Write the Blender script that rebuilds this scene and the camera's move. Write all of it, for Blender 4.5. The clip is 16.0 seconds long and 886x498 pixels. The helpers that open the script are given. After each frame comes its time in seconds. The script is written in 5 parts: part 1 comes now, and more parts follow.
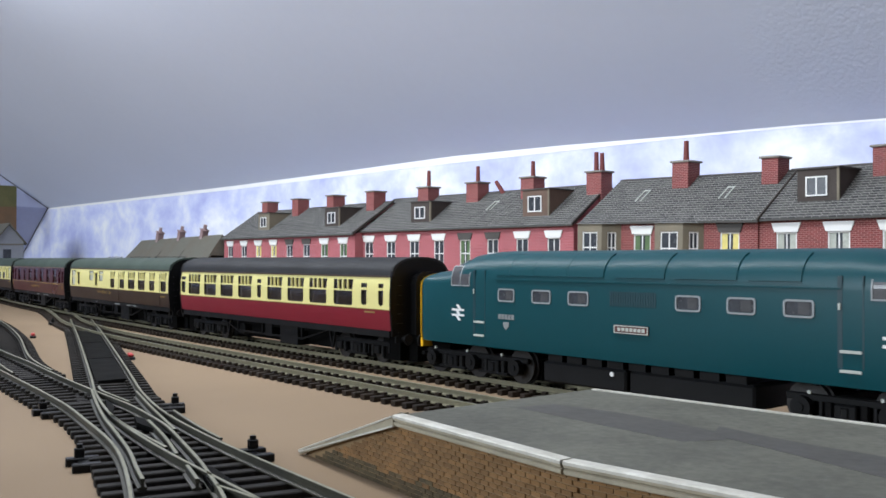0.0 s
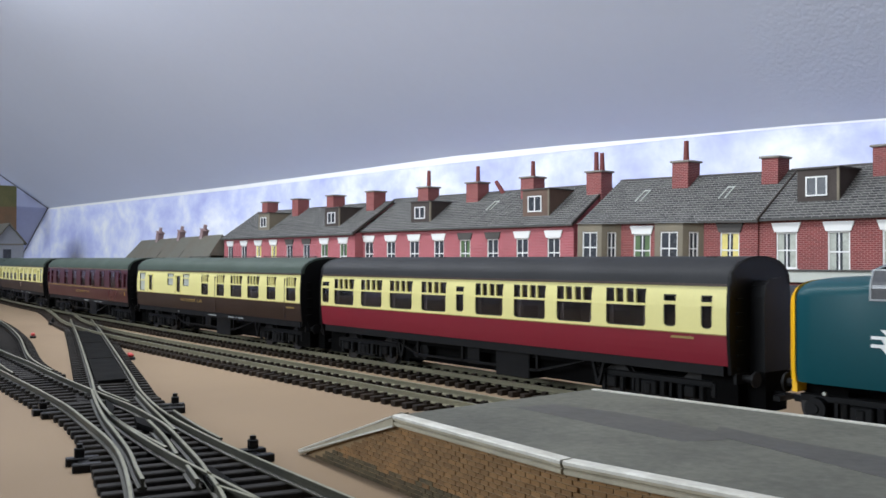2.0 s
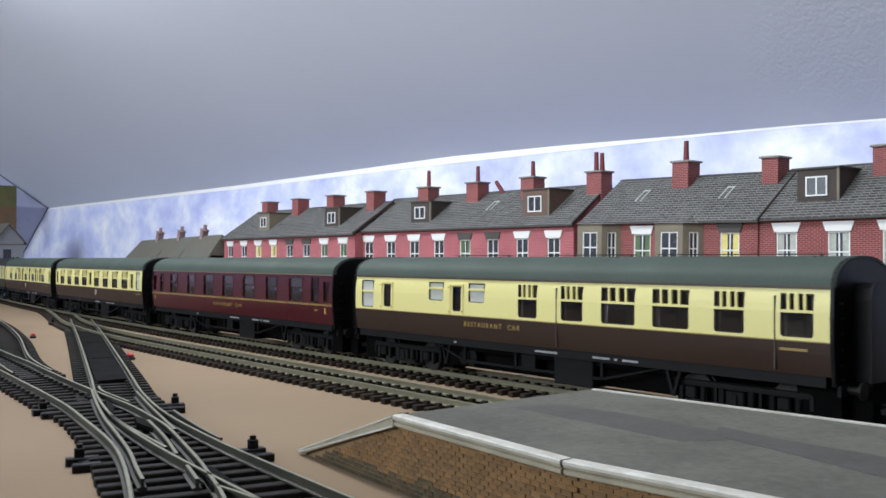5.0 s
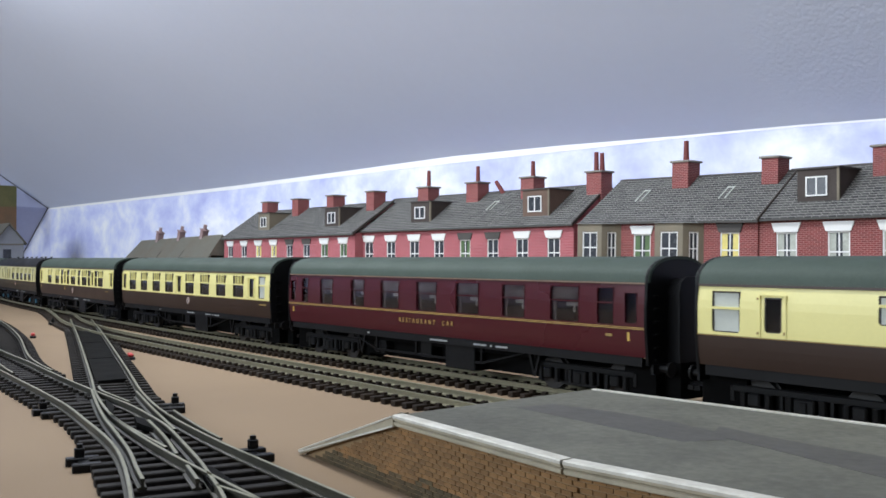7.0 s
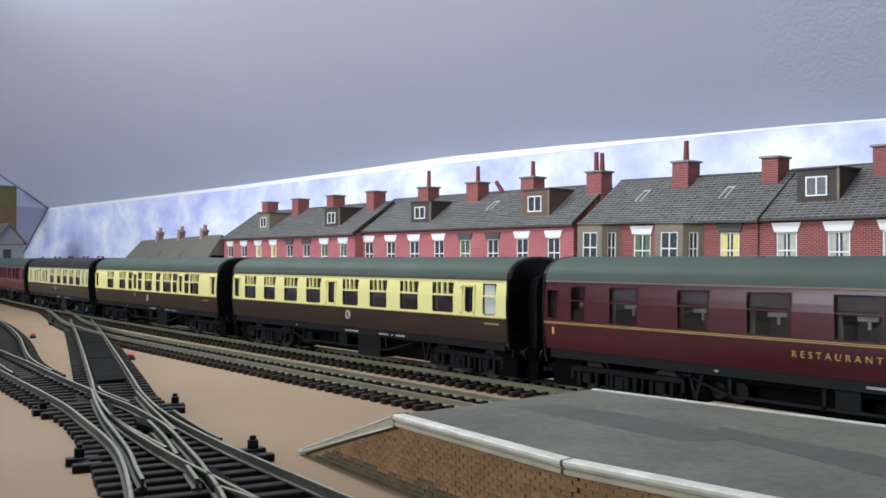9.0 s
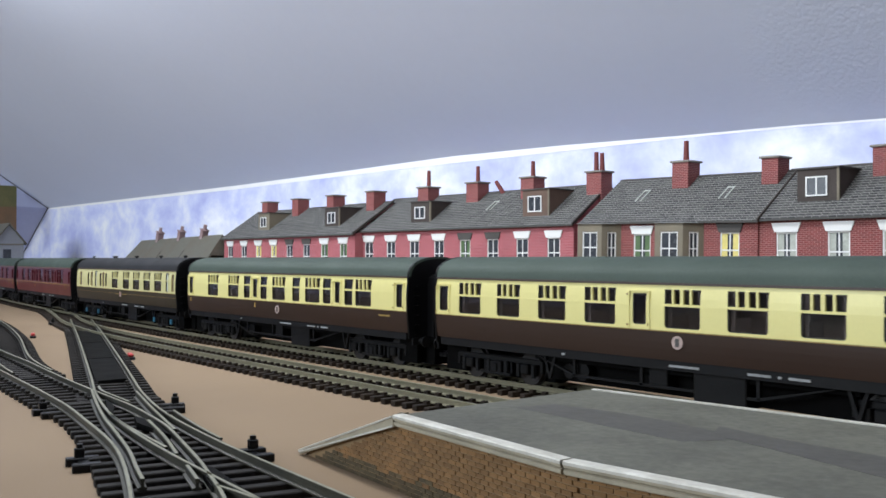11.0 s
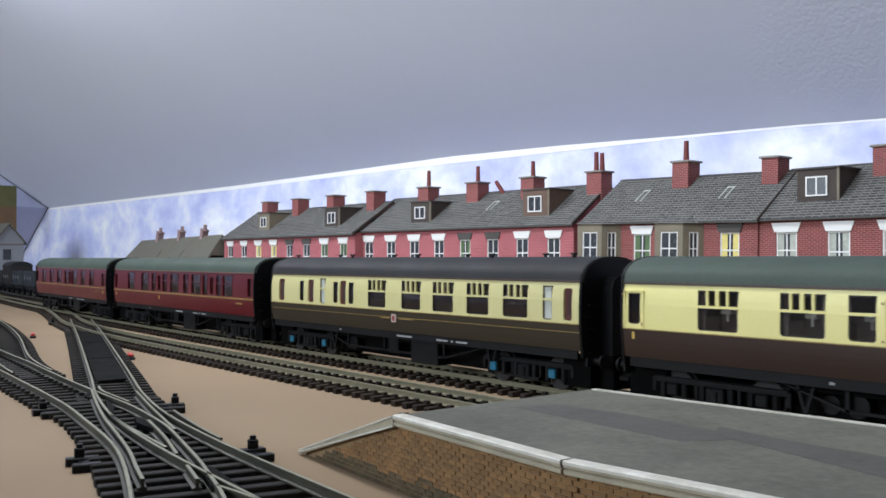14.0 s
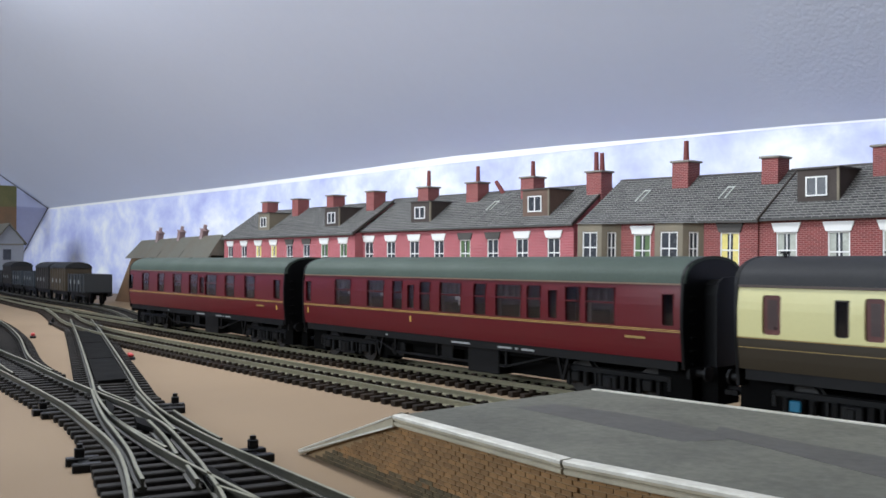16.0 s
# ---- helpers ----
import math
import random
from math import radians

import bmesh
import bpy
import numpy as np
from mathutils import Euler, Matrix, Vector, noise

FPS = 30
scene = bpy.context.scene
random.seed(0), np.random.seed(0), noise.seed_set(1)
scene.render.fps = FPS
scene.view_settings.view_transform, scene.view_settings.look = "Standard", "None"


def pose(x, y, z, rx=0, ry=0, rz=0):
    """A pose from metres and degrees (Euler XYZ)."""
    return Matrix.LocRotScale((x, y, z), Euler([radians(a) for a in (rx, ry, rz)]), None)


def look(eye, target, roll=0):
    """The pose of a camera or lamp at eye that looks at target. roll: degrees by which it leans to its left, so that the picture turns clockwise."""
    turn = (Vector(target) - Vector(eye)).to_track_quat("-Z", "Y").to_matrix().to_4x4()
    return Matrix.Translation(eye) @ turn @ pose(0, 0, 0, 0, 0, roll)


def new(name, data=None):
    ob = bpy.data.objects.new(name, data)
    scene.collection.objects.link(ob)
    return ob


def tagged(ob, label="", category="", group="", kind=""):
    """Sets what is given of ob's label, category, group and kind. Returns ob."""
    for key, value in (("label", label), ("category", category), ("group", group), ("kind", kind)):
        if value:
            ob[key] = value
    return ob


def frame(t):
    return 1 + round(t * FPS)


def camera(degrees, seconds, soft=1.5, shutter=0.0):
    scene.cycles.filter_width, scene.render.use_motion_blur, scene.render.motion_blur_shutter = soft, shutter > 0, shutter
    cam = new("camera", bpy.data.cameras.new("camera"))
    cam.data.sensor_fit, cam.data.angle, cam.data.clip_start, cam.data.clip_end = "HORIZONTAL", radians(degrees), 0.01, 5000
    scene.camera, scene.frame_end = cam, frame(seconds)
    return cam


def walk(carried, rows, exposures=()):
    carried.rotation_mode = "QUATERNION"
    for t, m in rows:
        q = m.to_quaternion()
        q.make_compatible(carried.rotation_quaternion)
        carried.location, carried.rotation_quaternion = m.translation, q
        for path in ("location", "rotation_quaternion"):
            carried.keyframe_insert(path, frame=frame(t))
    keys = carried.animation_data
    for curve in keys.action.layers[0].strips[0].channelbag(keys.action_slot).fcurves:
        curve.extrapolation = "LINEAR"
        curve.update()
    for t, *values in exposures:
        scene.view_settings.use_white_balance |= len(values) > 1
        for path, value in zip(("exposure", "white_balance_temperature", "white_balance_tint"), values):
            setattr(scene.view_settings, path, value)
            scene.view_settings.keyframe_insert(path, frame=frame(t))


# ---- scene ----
# One still camera, low over the model railway's baseboard.
CAM_Z = 0.0563
EYE = (0.0, 0.0, CAM_Z)
cam = camera(51.66, 16.0, soft=1.6, shutter=0.15)
AIM = pose(*EYE, 90.62, 0, 51.17)
walk(cam, [(0.0, AIM), (16.0, AIM)], [(0, 0.05), (1, 0.05), (2, 0.0), (4, -0.02), (6.5, 0.01), (8, 0.06), (9, 0.05), (11.5, 0.0), (14, -0.03), (15.5, 0.05), (16, 0.05)])

# ---- light ----
world = bpy.data.worlds.new("world")
scene.world = world
world.use_nodes = True
wn = world.node_tree
sky = wn.nodes.new("ShaderNodeTexSky")
sky.sky_type, sky.sun_disc = "NISHITA", False
sky.sun_elevation, sky.sun_rotation = radians(40), radians(150)
wn.nodes["Background"].inputs["Strength"].default_value = 0.1
wn.links.new(sky.outputs["Color"], wn.nodes["Background"].inputs["Color"])
scene.view_settings.exposure = 0.0


def area_lamp(name, eye, target, sx, sy, watts, colour):
    data = bpy.data.lights.new(name, "AREA")
    data.shape, data.size, data.size_y, data.energy, data.color = "RECTANGLE", sx, sy, watts, colour
    ob = new(name, data)
    ob.matrix_world = look(eye, target)
    return ob


# added fill in the opposite slope's opening, and an unseen strip lamp over the layout
area_lamp("window_daylight", (-0.85, -2.06, 0.74), (-0.75, 0.4, 0.25), 1.35, 0.75, 45.0, (0.82, 0.91, 1.0))
area_lamp("strip_lamp", (-0.56, 0.16, 0.395), (-0.56, 0.35, 0.0), 1.0, 0.06, 3.0, (0.91, 0.95, 1.0))


# ---- materials ----
def mat(name, colour, rough=0.6, metal=0.0, var=0.12, grain=900.0, blotch=40.0, bump=0.15, tint=None, vary=0.0, coat=0.0, tintmix=0.5, spec=0.5, island=False):
    m = bpy.data.materials.new(name)
    m.use_nodes = True
    nt = m.node_tree
    b = nt.nodes["Principled BSDF"]
    tc = nt.nodes.new("ShaderNodeTexCoord")

    def noisy(scale, detail):
        n = nt.nodes.new("ShaderNodeTexNoise")
        n.inputs["Scale"].default_value, n.inputs["Detail"].default_value = scale, detail
        nt.links.new(tc.outputs["Object"], n.inputs["Vector"])
        return n
    n1, n2 = noisy(grain, 4.0), noisy(blotch, 3.0)
    ramp = nt.nodes.new("ShaderNodeMapRange")
    ramp.inputs["From Min"].default_value, ramp.inputs["From Max"].default_value = 0.3, 0.7
    nt.links.new(n2.outputs["Fac"], ramp.inputs["Value"])
    mix = nt.nodes.new("ShaderNodeMix")
    mix.data_type = "RGBA"
    other = tint or tuple(c * (1 - 2 * var) for c in colour)
    mix.inputs["A"].default_value, mix.inputs["B"].default_value = (*colour, 1), (*other, 1)
    sc = nt.nodes.new("ShaderNodeMath")
    sc.operation = "MULTIPLY"
    sc.inputs[1].default_value = tintmix
    nt.links.new(ramp.outputs["Result"], sc.inputs[0])
    nt.links.new(sc.outputs["Value"], mix.inputs["Factor"])
    hsv = nt.nodes.new("ShaderNodeHueSaturation")
    val = nt.nodes.new("ShaderNodeMapRange")
    val.inputs["To Min"].default_value, val.inputs["To Max"].default_value = 1 - var, 1 + var
    nt.links.new(n1.outputs["Fac"], val.inputs["Value"])
    if vary:
        info = nt.nodes.new("ShaderNodeNewGeometry" if island else "ShaderNodeObjectInfo")
        vr = nt.nodes.new("ShaderNodeMapRange")
        vr.inputs["To Min"].default_value, vr.inputs["To Max"].default_value = 1 - vary, 1 + vary
        nt.links.new(info.outputs["Random Per Island" if island else "Random"], vr.inputs["Value"])
        mu = nt.nodes.new("ShaderNodeMath")
        mu.operation = "MULTIPLY"
        nt.links.new(val.outputs["Result"], mu.inputs[0])
        nt.links.new(vr.outputs["Result"], mu.inputs[1])
        nt.links.new(mu.outputs["Value"], hsv.inputs["Value"])
    else:
        nt.links.new(val.outputs["Result"], hsv.inputs["Value"])
    nt.links.new(mix.outputs["Result"], hsv.inputs["Color"])
    nt.links.new(hsv.outputs["Color"], b.inputs["Base Color"])
    b.inputs["Roughness"].default_value, b.inputs["Metallic"].default_value = rough, metal
    b.inputs["Coat Weight"].default_value = coat
    b.inputs["Specular IOR Level"].default_value = spec
    rr = nt.nodes.new("ShaderNodeMapRange")
    rr.inputs["To Min"].default_value, rr.inputs["To Max"].default_value = max(rough - 0.1, 0.02), min(rough + 0.1, 1)
    nt.links.new(n2.outputs["Fac"], rr.inputs["Value"])
    nt.links.new(rr.outputs["Result"], b.inputs["Roughness"])
    if bump:
        bp = nt.nodes.new("ShaderNodeBump")
        bp.inputs["Strength"].default_value, bp.inputs["Distance"].default_value = bump, 0.3 / grain
        nt.links.new(n1.outputs["Fac"], bp.inputs["Height"])
        nt.links.new(bp.outputs["Normal"], b.inputs["Normal"])
    return m


def brick_mat(name, c1, c2, mortar, bw, bh, rough=0.8, gap=0.12, flat=False, bump=0.3):
    """Courses of bw x bh metres on faces whose local x runs along and z up; flat: y up instead."""
    m = mat(name, c1, rough, bump=0)
    nt = m.node_tree
    b = nt.nodes["Principled BSDF"]
    tc = nt.nodes.new("ShaderNodeTexCoord")
    sep, com = nt.nodes.new("ShaderNodeSeparateXYZ"), nt.nodes.new("ShaderNodeCombineXYZ")
    nt.links.new(tc.outputs["Object"], sep.inputs["Vector"])
    add = nt.nodes.new("ShaderNodeMath")
    nt.links.new(sep.outputs["X"], add.inputs[0])
    nt.links.new(sep.outputs["Y"], add.inputs[1])
    nt.links.new(sep.outputs["X"] if flat else add.outputs["Value"], com.inputs["X"])
    nt.links.new(sep.outputs["Y" if flat else "Z"], com.inputs["Y"])
    br = nt.nodes.new("ShaderNodeTexBrick")
    br.inputs["Scale"].default_value = 1.0
    br.inputs["Brick Width"].default_value, br.inputs["Row Height"].default_value = bw, bh
    br.inputs["Mortar Size"].default_value, br.inputs["Mortar Smooth"].default_value = bh * gap, 0.3
    br.inputs["Color1"].default_value, br.inputs["Color2"].default_value, br.inputs["Mortar"].default_value = (*c1, 1), (*c2, 1), (*mortar, 1)
    nt.links.new(com.outputs["Vector"], br.inputs["Vector"])
    n = nt.nodes.new("ShaderNodeTexNoise")
    n.inputs["Scale"].default_value = 60
    nt.links.new(tc.outputs["Object"], n.inputs["Vector"])
    mr = nt.nodes.new("ShaderNodeMapRange")
    mr.inputs["To Min"].default_value, mr.inputs["To Max"].default_value = 0.8, 1.2
    nt.links.new(n.outputs["Fac"], mr.inputs["Value"])
    hsv = nt.nodes.new("ShaderNodeHueSaturation")
    nt.links.new(br.outputs["Color"], hsv.inputs["Color"])
    nt.links.new(mr.outputs["Result"], hsv.inputs["Value"])
    nt.links.new(hsv.outputs["Color"], b.inputs["Base Color"])
    if bump:
        bp = nt.nodes.new("ShaderNodeBump")
        bp.invert = True
        bp.inputs["Strength"].default_value, bp.inputs["Distance"].default_value = bump, bh * 0.15
        nt.links.new(br.outputs["Fac"], bp.inputs["Height"])
        nt.links.new(bp.outputs["Normal"], b.inputs["Normal"])
    return m


def glass_mat(name, tint, rough=0.05):
    m = bpy.data.materials.new(name)
    m.use_nodes = True
    b = m.node_tree.nodes["Principled BSDF"]
    b.inputs["Base Color"].default_value = (*tint, 1)
    b.inputs["Roughness"].default_value = rough
    b.inputs["Transmission Weight"].default_value = 1.0
    b.inputs["IOR"].default_value = 1.45
    return m


CREAM = mat("cream_paint", (0.70, 0.635, 0.255), 0.42, var=0.04, blotch=30, bump=0.02)
CREAM2 = mat("pale_cream_paint", (0.54, 0.50, 0.235), 0.45, var=0.04, blotch=30, bump=0.02)
CRIMSON = mat("crimson_paint", (0.185, 0.010, 0.021), 0.4, var=0.06, blotch=25, bump=0.02, spec=0.4)
MAROON = mat("maroon_paint", (0.055, 0.0055, 0.0095), 0.3, var=0.06, blotch=25, bump=0.02)
MAROON2 = mat("bright_maroon_paint", (0.090, 0.0042, 0.008), 0.33, var=0.06, blotch=25, bump=0.02)
BROWN = mat("chocolate_paint", (0.032, 0.0165, 0.0105), 0.42, var=0.08, blotch=25, bump=0.02, spec=0.35)
BROWN2 = mat("olive_chocolate_paint", (0.030, 0.0215, 0.011), 0.45, var=0.08, blotch=25, bump=0.02, spec=0.35)
ROOF_GREY = mat("grey_green_roof_paint", (0.054, 0.073, 0.059), 0.6, var=0.16, blotch=30, bump=0.05, spec=0.2)
ROOF_DARK = mat("dark_grey_roof_paint", (0.022, 0.0225, 0.024), 0.6, var=0.2, blotch=30, bump=0.05, spec=0.2)
BLACK = mat("satin_black_plastic", (0.004, 0.004, 0.0045), 0.4, var=0.2, blotch=60, bump=0.05, spec=0.18)
UNDER = mat("underframe_black_plastic", (0.0062, 0.0062, 0.0066), 0.55, var=0.35, blotch=80, bump=0.08, spec=0.16)
# black for blocks that stand in for shade under the train
SHADE_BLACK = mat("matt_black_shade_fill", (0.003, 0.003, 0.003), 0.8, var=0.2, blotch=80, bump=0.05, spec=0.04)
GOLD_MID = mat("lining_dull_gold_paint", (0.38, 0.25, 0.07), 0.45, var=0.1)
GOLD_DIM = mat("dull_gold_transfer", (0.26, 0.17, 0.045), 0.45, var=0.1)
# pale colour carries the gleam along the polished rail tops
HEAD = mat("polished_railhead_gleam", (0.27, 0.262, 0.18), 0.45, 0.3, var=0.35, grain=500, blotch=60)
GOLD = mat("lining_gold_paint", (0.55, 0.36, 0.08), 0.4, var=0.05)
RUST_LINE = mat("brown_gutter_paint", (0.055, 0.034, 0.026), 0.5)
WHITE = mat("white_paint", (0.75, 0.75, 0.73), 0.5, var=0.04, bump=0.03)
DULL_WHITE = mat("dirty_white_edge_paint", (0.60, 0.58, 0.51), 0.65, var=0.2, grain=700, blotch=150, tint=(0.38, 0.355, 0.29), tintmix=0.7)
FROST = mat("frosted_window_plastic", (0.48, 0.50, 0.45), 0.3, var=0.06, bump=0.0)
DATA = mat("pale_data_panel_print", (0.27, 0.28, 0.28), 0.5, var=0.25, grain=1500, blotch=400)
CREST = mat("pale_crest_transfer", (0.44, 0.33, 0.29), 0.5, var=0.2, grain=1500, blotch=500)
GUTTER = mat("dull_pinkish_gutter_paint", (0.20, 0.125, 0.085), 0.45, var=0.2, blotch=60)
SMOKE = glass_mat("tinted_clear_plastic", (0.75, 0.72, 0.72), 0.06)
SEAT = mat("brown_interior_plastic", (0.20, 0.16, 0.17), 0.6)
RECESS_SHADE = mat("window_recess_shade", (0.022, 0.016, 0.012), 0.6)
INSIDE = mat("dark_interior_plastic", (0.075, 0.064, 0.072), 0.7)
SEAT_DARK = mat("dark_red_brown_glazing", (0.040, 0.020, 0.020), 0.3, var=0.2, blotch=120)
REDDOOR = mat("red_interior_plastic", (0.085, 0.016, 0.013), 0.5)
BLUEBOX = mat("bright_blue_plastic", (0.008, 0.11, 0.19), 0.4)
LOCO = mat("rail_blue_paint", (0.001, 0.050, 0.061), 0.38, var=0.06, blotch=22, bump=0.015, spec=0.24)
LOCO_DARK = mat("dark_blue_grille_and_shade", (0.001, 0.030, 0.040), 0.45, var=0.1, blotch=60)
# grey stands for the room mirrored in cab glass; blinds share it
CABGLASS = mat("reflection_and_blind_grey", (0.085, 0.085, 0.09), 0.2, var=0.25, blotch=120, bump=0)
YELLOW = mat("warning_yellow_paint", (0.85, 0.46, 0.01), 0.4, var=0.05)
STEEL = mat("wheel_steel", (0.035, 0.033, 0.032), 0.45, 0.6, bump=0.05)
RAIL = mat("nickel_silver_rail", (0.225, 0.207, 0.135), 0.45, 0.35, var=0.25, grain=500, blotch=30)
RAIL_DULL = mat("dull_brown_rail_side", (0.058, 0.054, 0.038), 0.5, 0.25, var=0.4, grain=500, blotch=40)
SLEEPER_BLACK = mat("dull_black_sleeper_plastic", (0.025, 0.0215, 0.0185), 0.65, var=0.45, grain=1500, blotch=200, vary=0.35, spec=0.15)
SLEEPER = mat("dark_brown_sleeper_plastic", (0.030, 0.021, 0.0145), 0.65, var=0.4, grain=1500, blotch=200, vary=0.35, spec=0.15)
BOARD = mat("beige_board_paint", (0.266, 0.183, 0.106), 0.85, var=0.07, grain=1500, blotch=9, bump=0.2, tint=(0.202, 0.140, 0.086))
GREYPLATE = mat("black_plastic_sheet", (0.0052, 0.005, 0.0046), 0.75, var=0.35, blotch=90, spec=0.06)
COPING = mat("weathered_beige_coping", (0.37, 0.325, 0.235), 0.7, var=0.15, grain=1200, blotch=120, tint=(0.20, 0.18, 0.13))
PLAT = mat("grey_platform_card", (0.138, 0.136, 0.108), 0.7, var=0.42, grain=520, blotch=26, bump=0.3, tint=(0.074, 0.073, 0.060), tintmix=0.85, spec=0.28)
PLAT_DARK = mat("dark_platform_patch", (0.080, 0.076, 0.068), 0.65, var=0.3, grain=420, blotch=30, bump=0.15, tint=(0.056, 0.054, 0.050), spec=0.3)
TAN_BRICK = mat("tan_brick", (0.205, 0.103, 0.034), 0.85, var=0.22, grain=1800, blotch=70, vary=0.22, tint=(0.140, 0.080, 0.033), tintmix=0.8)
DARK_BRICK = mat("mossy_brickwork", (0.084, 0.056, 0.025), 0.9, var=0.3, grain=1800, blotch=70, vary=0.25, tint=(0.046, 0.042, 0.022), tintmix=0.8, island=True)
TAN_BRICKWORK = mat("tan_brickwork", (0.205, 0.103, 0.034), 0.85, var=0.22, grain=1800, blotch=70, vary=0.22, tint=(0.140, 0.080, 0.033), tintmix=0.8, island=True)
MORTAR = mat("dull_mortar", (0.25, 0.165, 0.085), 0.9, var=0.15, tint=(0.17, 0.115, 0.062))
RED_BRICK = brick_mat("red_brick_print", (0.205, 0.034, 0.034), (0.135, 0.024, 0.026), (0.33, 0.145, 0.13), 0.0031, 0.00108, gap=0.19)
PINK_BRICK = brick_mat("pink_brick_print", (0.35, 0.070, 0.085), (0.26, 0.050, 0.064), (0.46, 0.19, 0.20), 0.0031, 0.00108, gap=0.18)
SLATE = brick_mat("grey_slate_print", (0.078, 0.077, 0.074), (0.024, 0.024, 0.025), (0.25, 0.245, 0.225), 0.0045, 0.00150, 0.75, 0.13, bump=0.5)
FRAME_GREY = mat("dull_silver_frame", (0.27, 0.285, 0.29), 0.4, var=0.1)
TRIM = mat("bright_white_plaster", (0.92, 0.92, 0.92), 0.7, var=0.02, grain=200, blotch=20)
LETTER = mat("worn_pale_lettering", (0.22, 0.23, 0.23), 0.6, var=0.2, blotch=300)
CURTAIN_REFLECTION = mat("pale_curtain_and_reflection", (0.20, 0.175, 0.17), 0.7, var=0.25, grain=1200, blotch=200)
STONE = mat("buff_stone_card", (0.20, 0.172, 0.122), 0.8, var=0.18, grain=900, blotch=60, tint=(0.13, 0.115, 0.09))
DORMER = mat("dark_brown_card", (0.055, 0.042, 0.036), 0.8, var=0.15, grain=900, blotch=80)
DORMER_BROWN = mat("faded_brown_card", (0.135, 0.085, 0.062), 0.8, var=0.15, grain=900, blotch=80)
POT = mat("red_clay_pot", (0.17, 0.035, 0.032), 0.7)
CAPSTONE = mat("grey_brown_capstone", (0.25, 0.23, 0.20), 0.8, var=0.15)
GREY_LINTEL = mat("grey_lintel_card", (0.07, 0.065, 0.06), 0.8)
PANE = mat("dark_window_print", (0.05, 0.055, 0.065), 0.25, var=0.3, blotch=250, bump=0)
PANE_GREEN = mat("green_curtain_print", (0.10, 0.17, 0.07), 0.4, var=0.3, blotch=250, bump=0)
PANE_YELLOW = mat("yellow_curtain_print", (0.75, 0.64, 0.20), 0.4, var=0.2, blotch=250, bump=0)
PANE_PALE = mat("net_curtain_print", (0.42, 0.44, 0.38), 0.4, var=0.25, blotch=250, bump=0)
CARD_ROOF = mat("olive_grey_roof_print", (0.118, 0.118, 0.098), 0.85, var=0.16, grain=400, blotch=40, tint=(0.13, 0.10, 0.07))
CARD_WALL = mat("brown_brick_print", (0.22, 0.12, 0.06), 0.85, var=0.2, grain=500, blotch=40, tint=(0.10, 0.085, 0.06))
CEIL = mat("textured_ceiling_paint", (0.735, 0.785, 0.925), 0.9, var=0.015, grain=110, blotch=3.0, bump=0.0, tint=(0.675, 0.72, 0.845))


def patchy_relief(m, fine, patch, strength):
    """Dabbed plaster relief that comes and goes in patches."""
    nt = m.node_tree
    tc = nt.nodes.new("ShaderNodeTexCoord")
    n1, n2 = nt.nodes.new("ShaderNodeTexNoise"), nt.nodes.new("ShaderNodeTexNoise")
    n1.inputs["Scale"].default_value, n1.inputs["Detail"].default_value, n1.inputs["Distortion"].default_value = fine, 4, 0.25
    n2.inputs["Scale"].default_value = patch
    for n in (n1, n2):
        nt.links.new(tc.outputs["Object"], n.inputs["Vector"])
    mr = nt.nodes.new("ShaderNodeMapRange")
    mr.inputs["From Min"].default_value, mr.inputs["From Max"].default_value = 0.36, 0.6
    nt.links.new(n2.outputs["Fac"], mr.inputs["Value"])
    sep, along = nt.nodes.new("ShaderNodeSeparateXYZ"), nt.nodes.new("ShaderNodeMapRange")
    along.inputs["From Min"].default_value, along.inputs["From Max"].default_value = 1.0, 1.35
    nt.links.new(tc.outputs["Object"], sep.inputs["Vector"])
    nt.links.new(sep.outputs["X"], along.inputs["Value"])
    mu, mv = nt.nodes.new("ShaderNodeMath"), nt.nodes.new("ShaderNodeMath")
    mu.operation = mv.operation = "MULTIPLY"
    nt.links.new(along.outputs["Result"], mv.inputs[0])
    nt.links.new(mr.outputs["Result"], mv.inputs[1])
    nt.links.new(n1.outputs["Fac"], mu.inputs[0])
    nt.links.new(mv.outputs["Value"], mu.inputs[1])
    bp = nt.nodes.new("ShaderNodeBump")
    bp.inputs["Strength"].default_value, bp.inputs["Distance"].default_value = strength, 0.004
    nt.links.new(mu.outputs["Value"], bp.inputs["Height"])
    nt.links.new(bp.outputs["Normal"], nt.nodes["Principled BSDF"].inputs["Normal"])


patchy_relief(CEIL, 320.0, 4.0, 0.15)
WALLP = mat("pale_blue_wall_paint", (0.60, 0.64, 0.84), 0.9, var=0.05, grain=60, blotch=4, bump=0.2)
PLAIN = mat("off_white_wall_paint", (0.6, 0.58, 0.55), 0.9, var=0.05, grain=60, blotch=4, bump=0.2)
FLOORB = mat("brown_floor_board", (0.16, 0.10, 0.06), 0.6, var=0.15, grain=30, blotch=4)


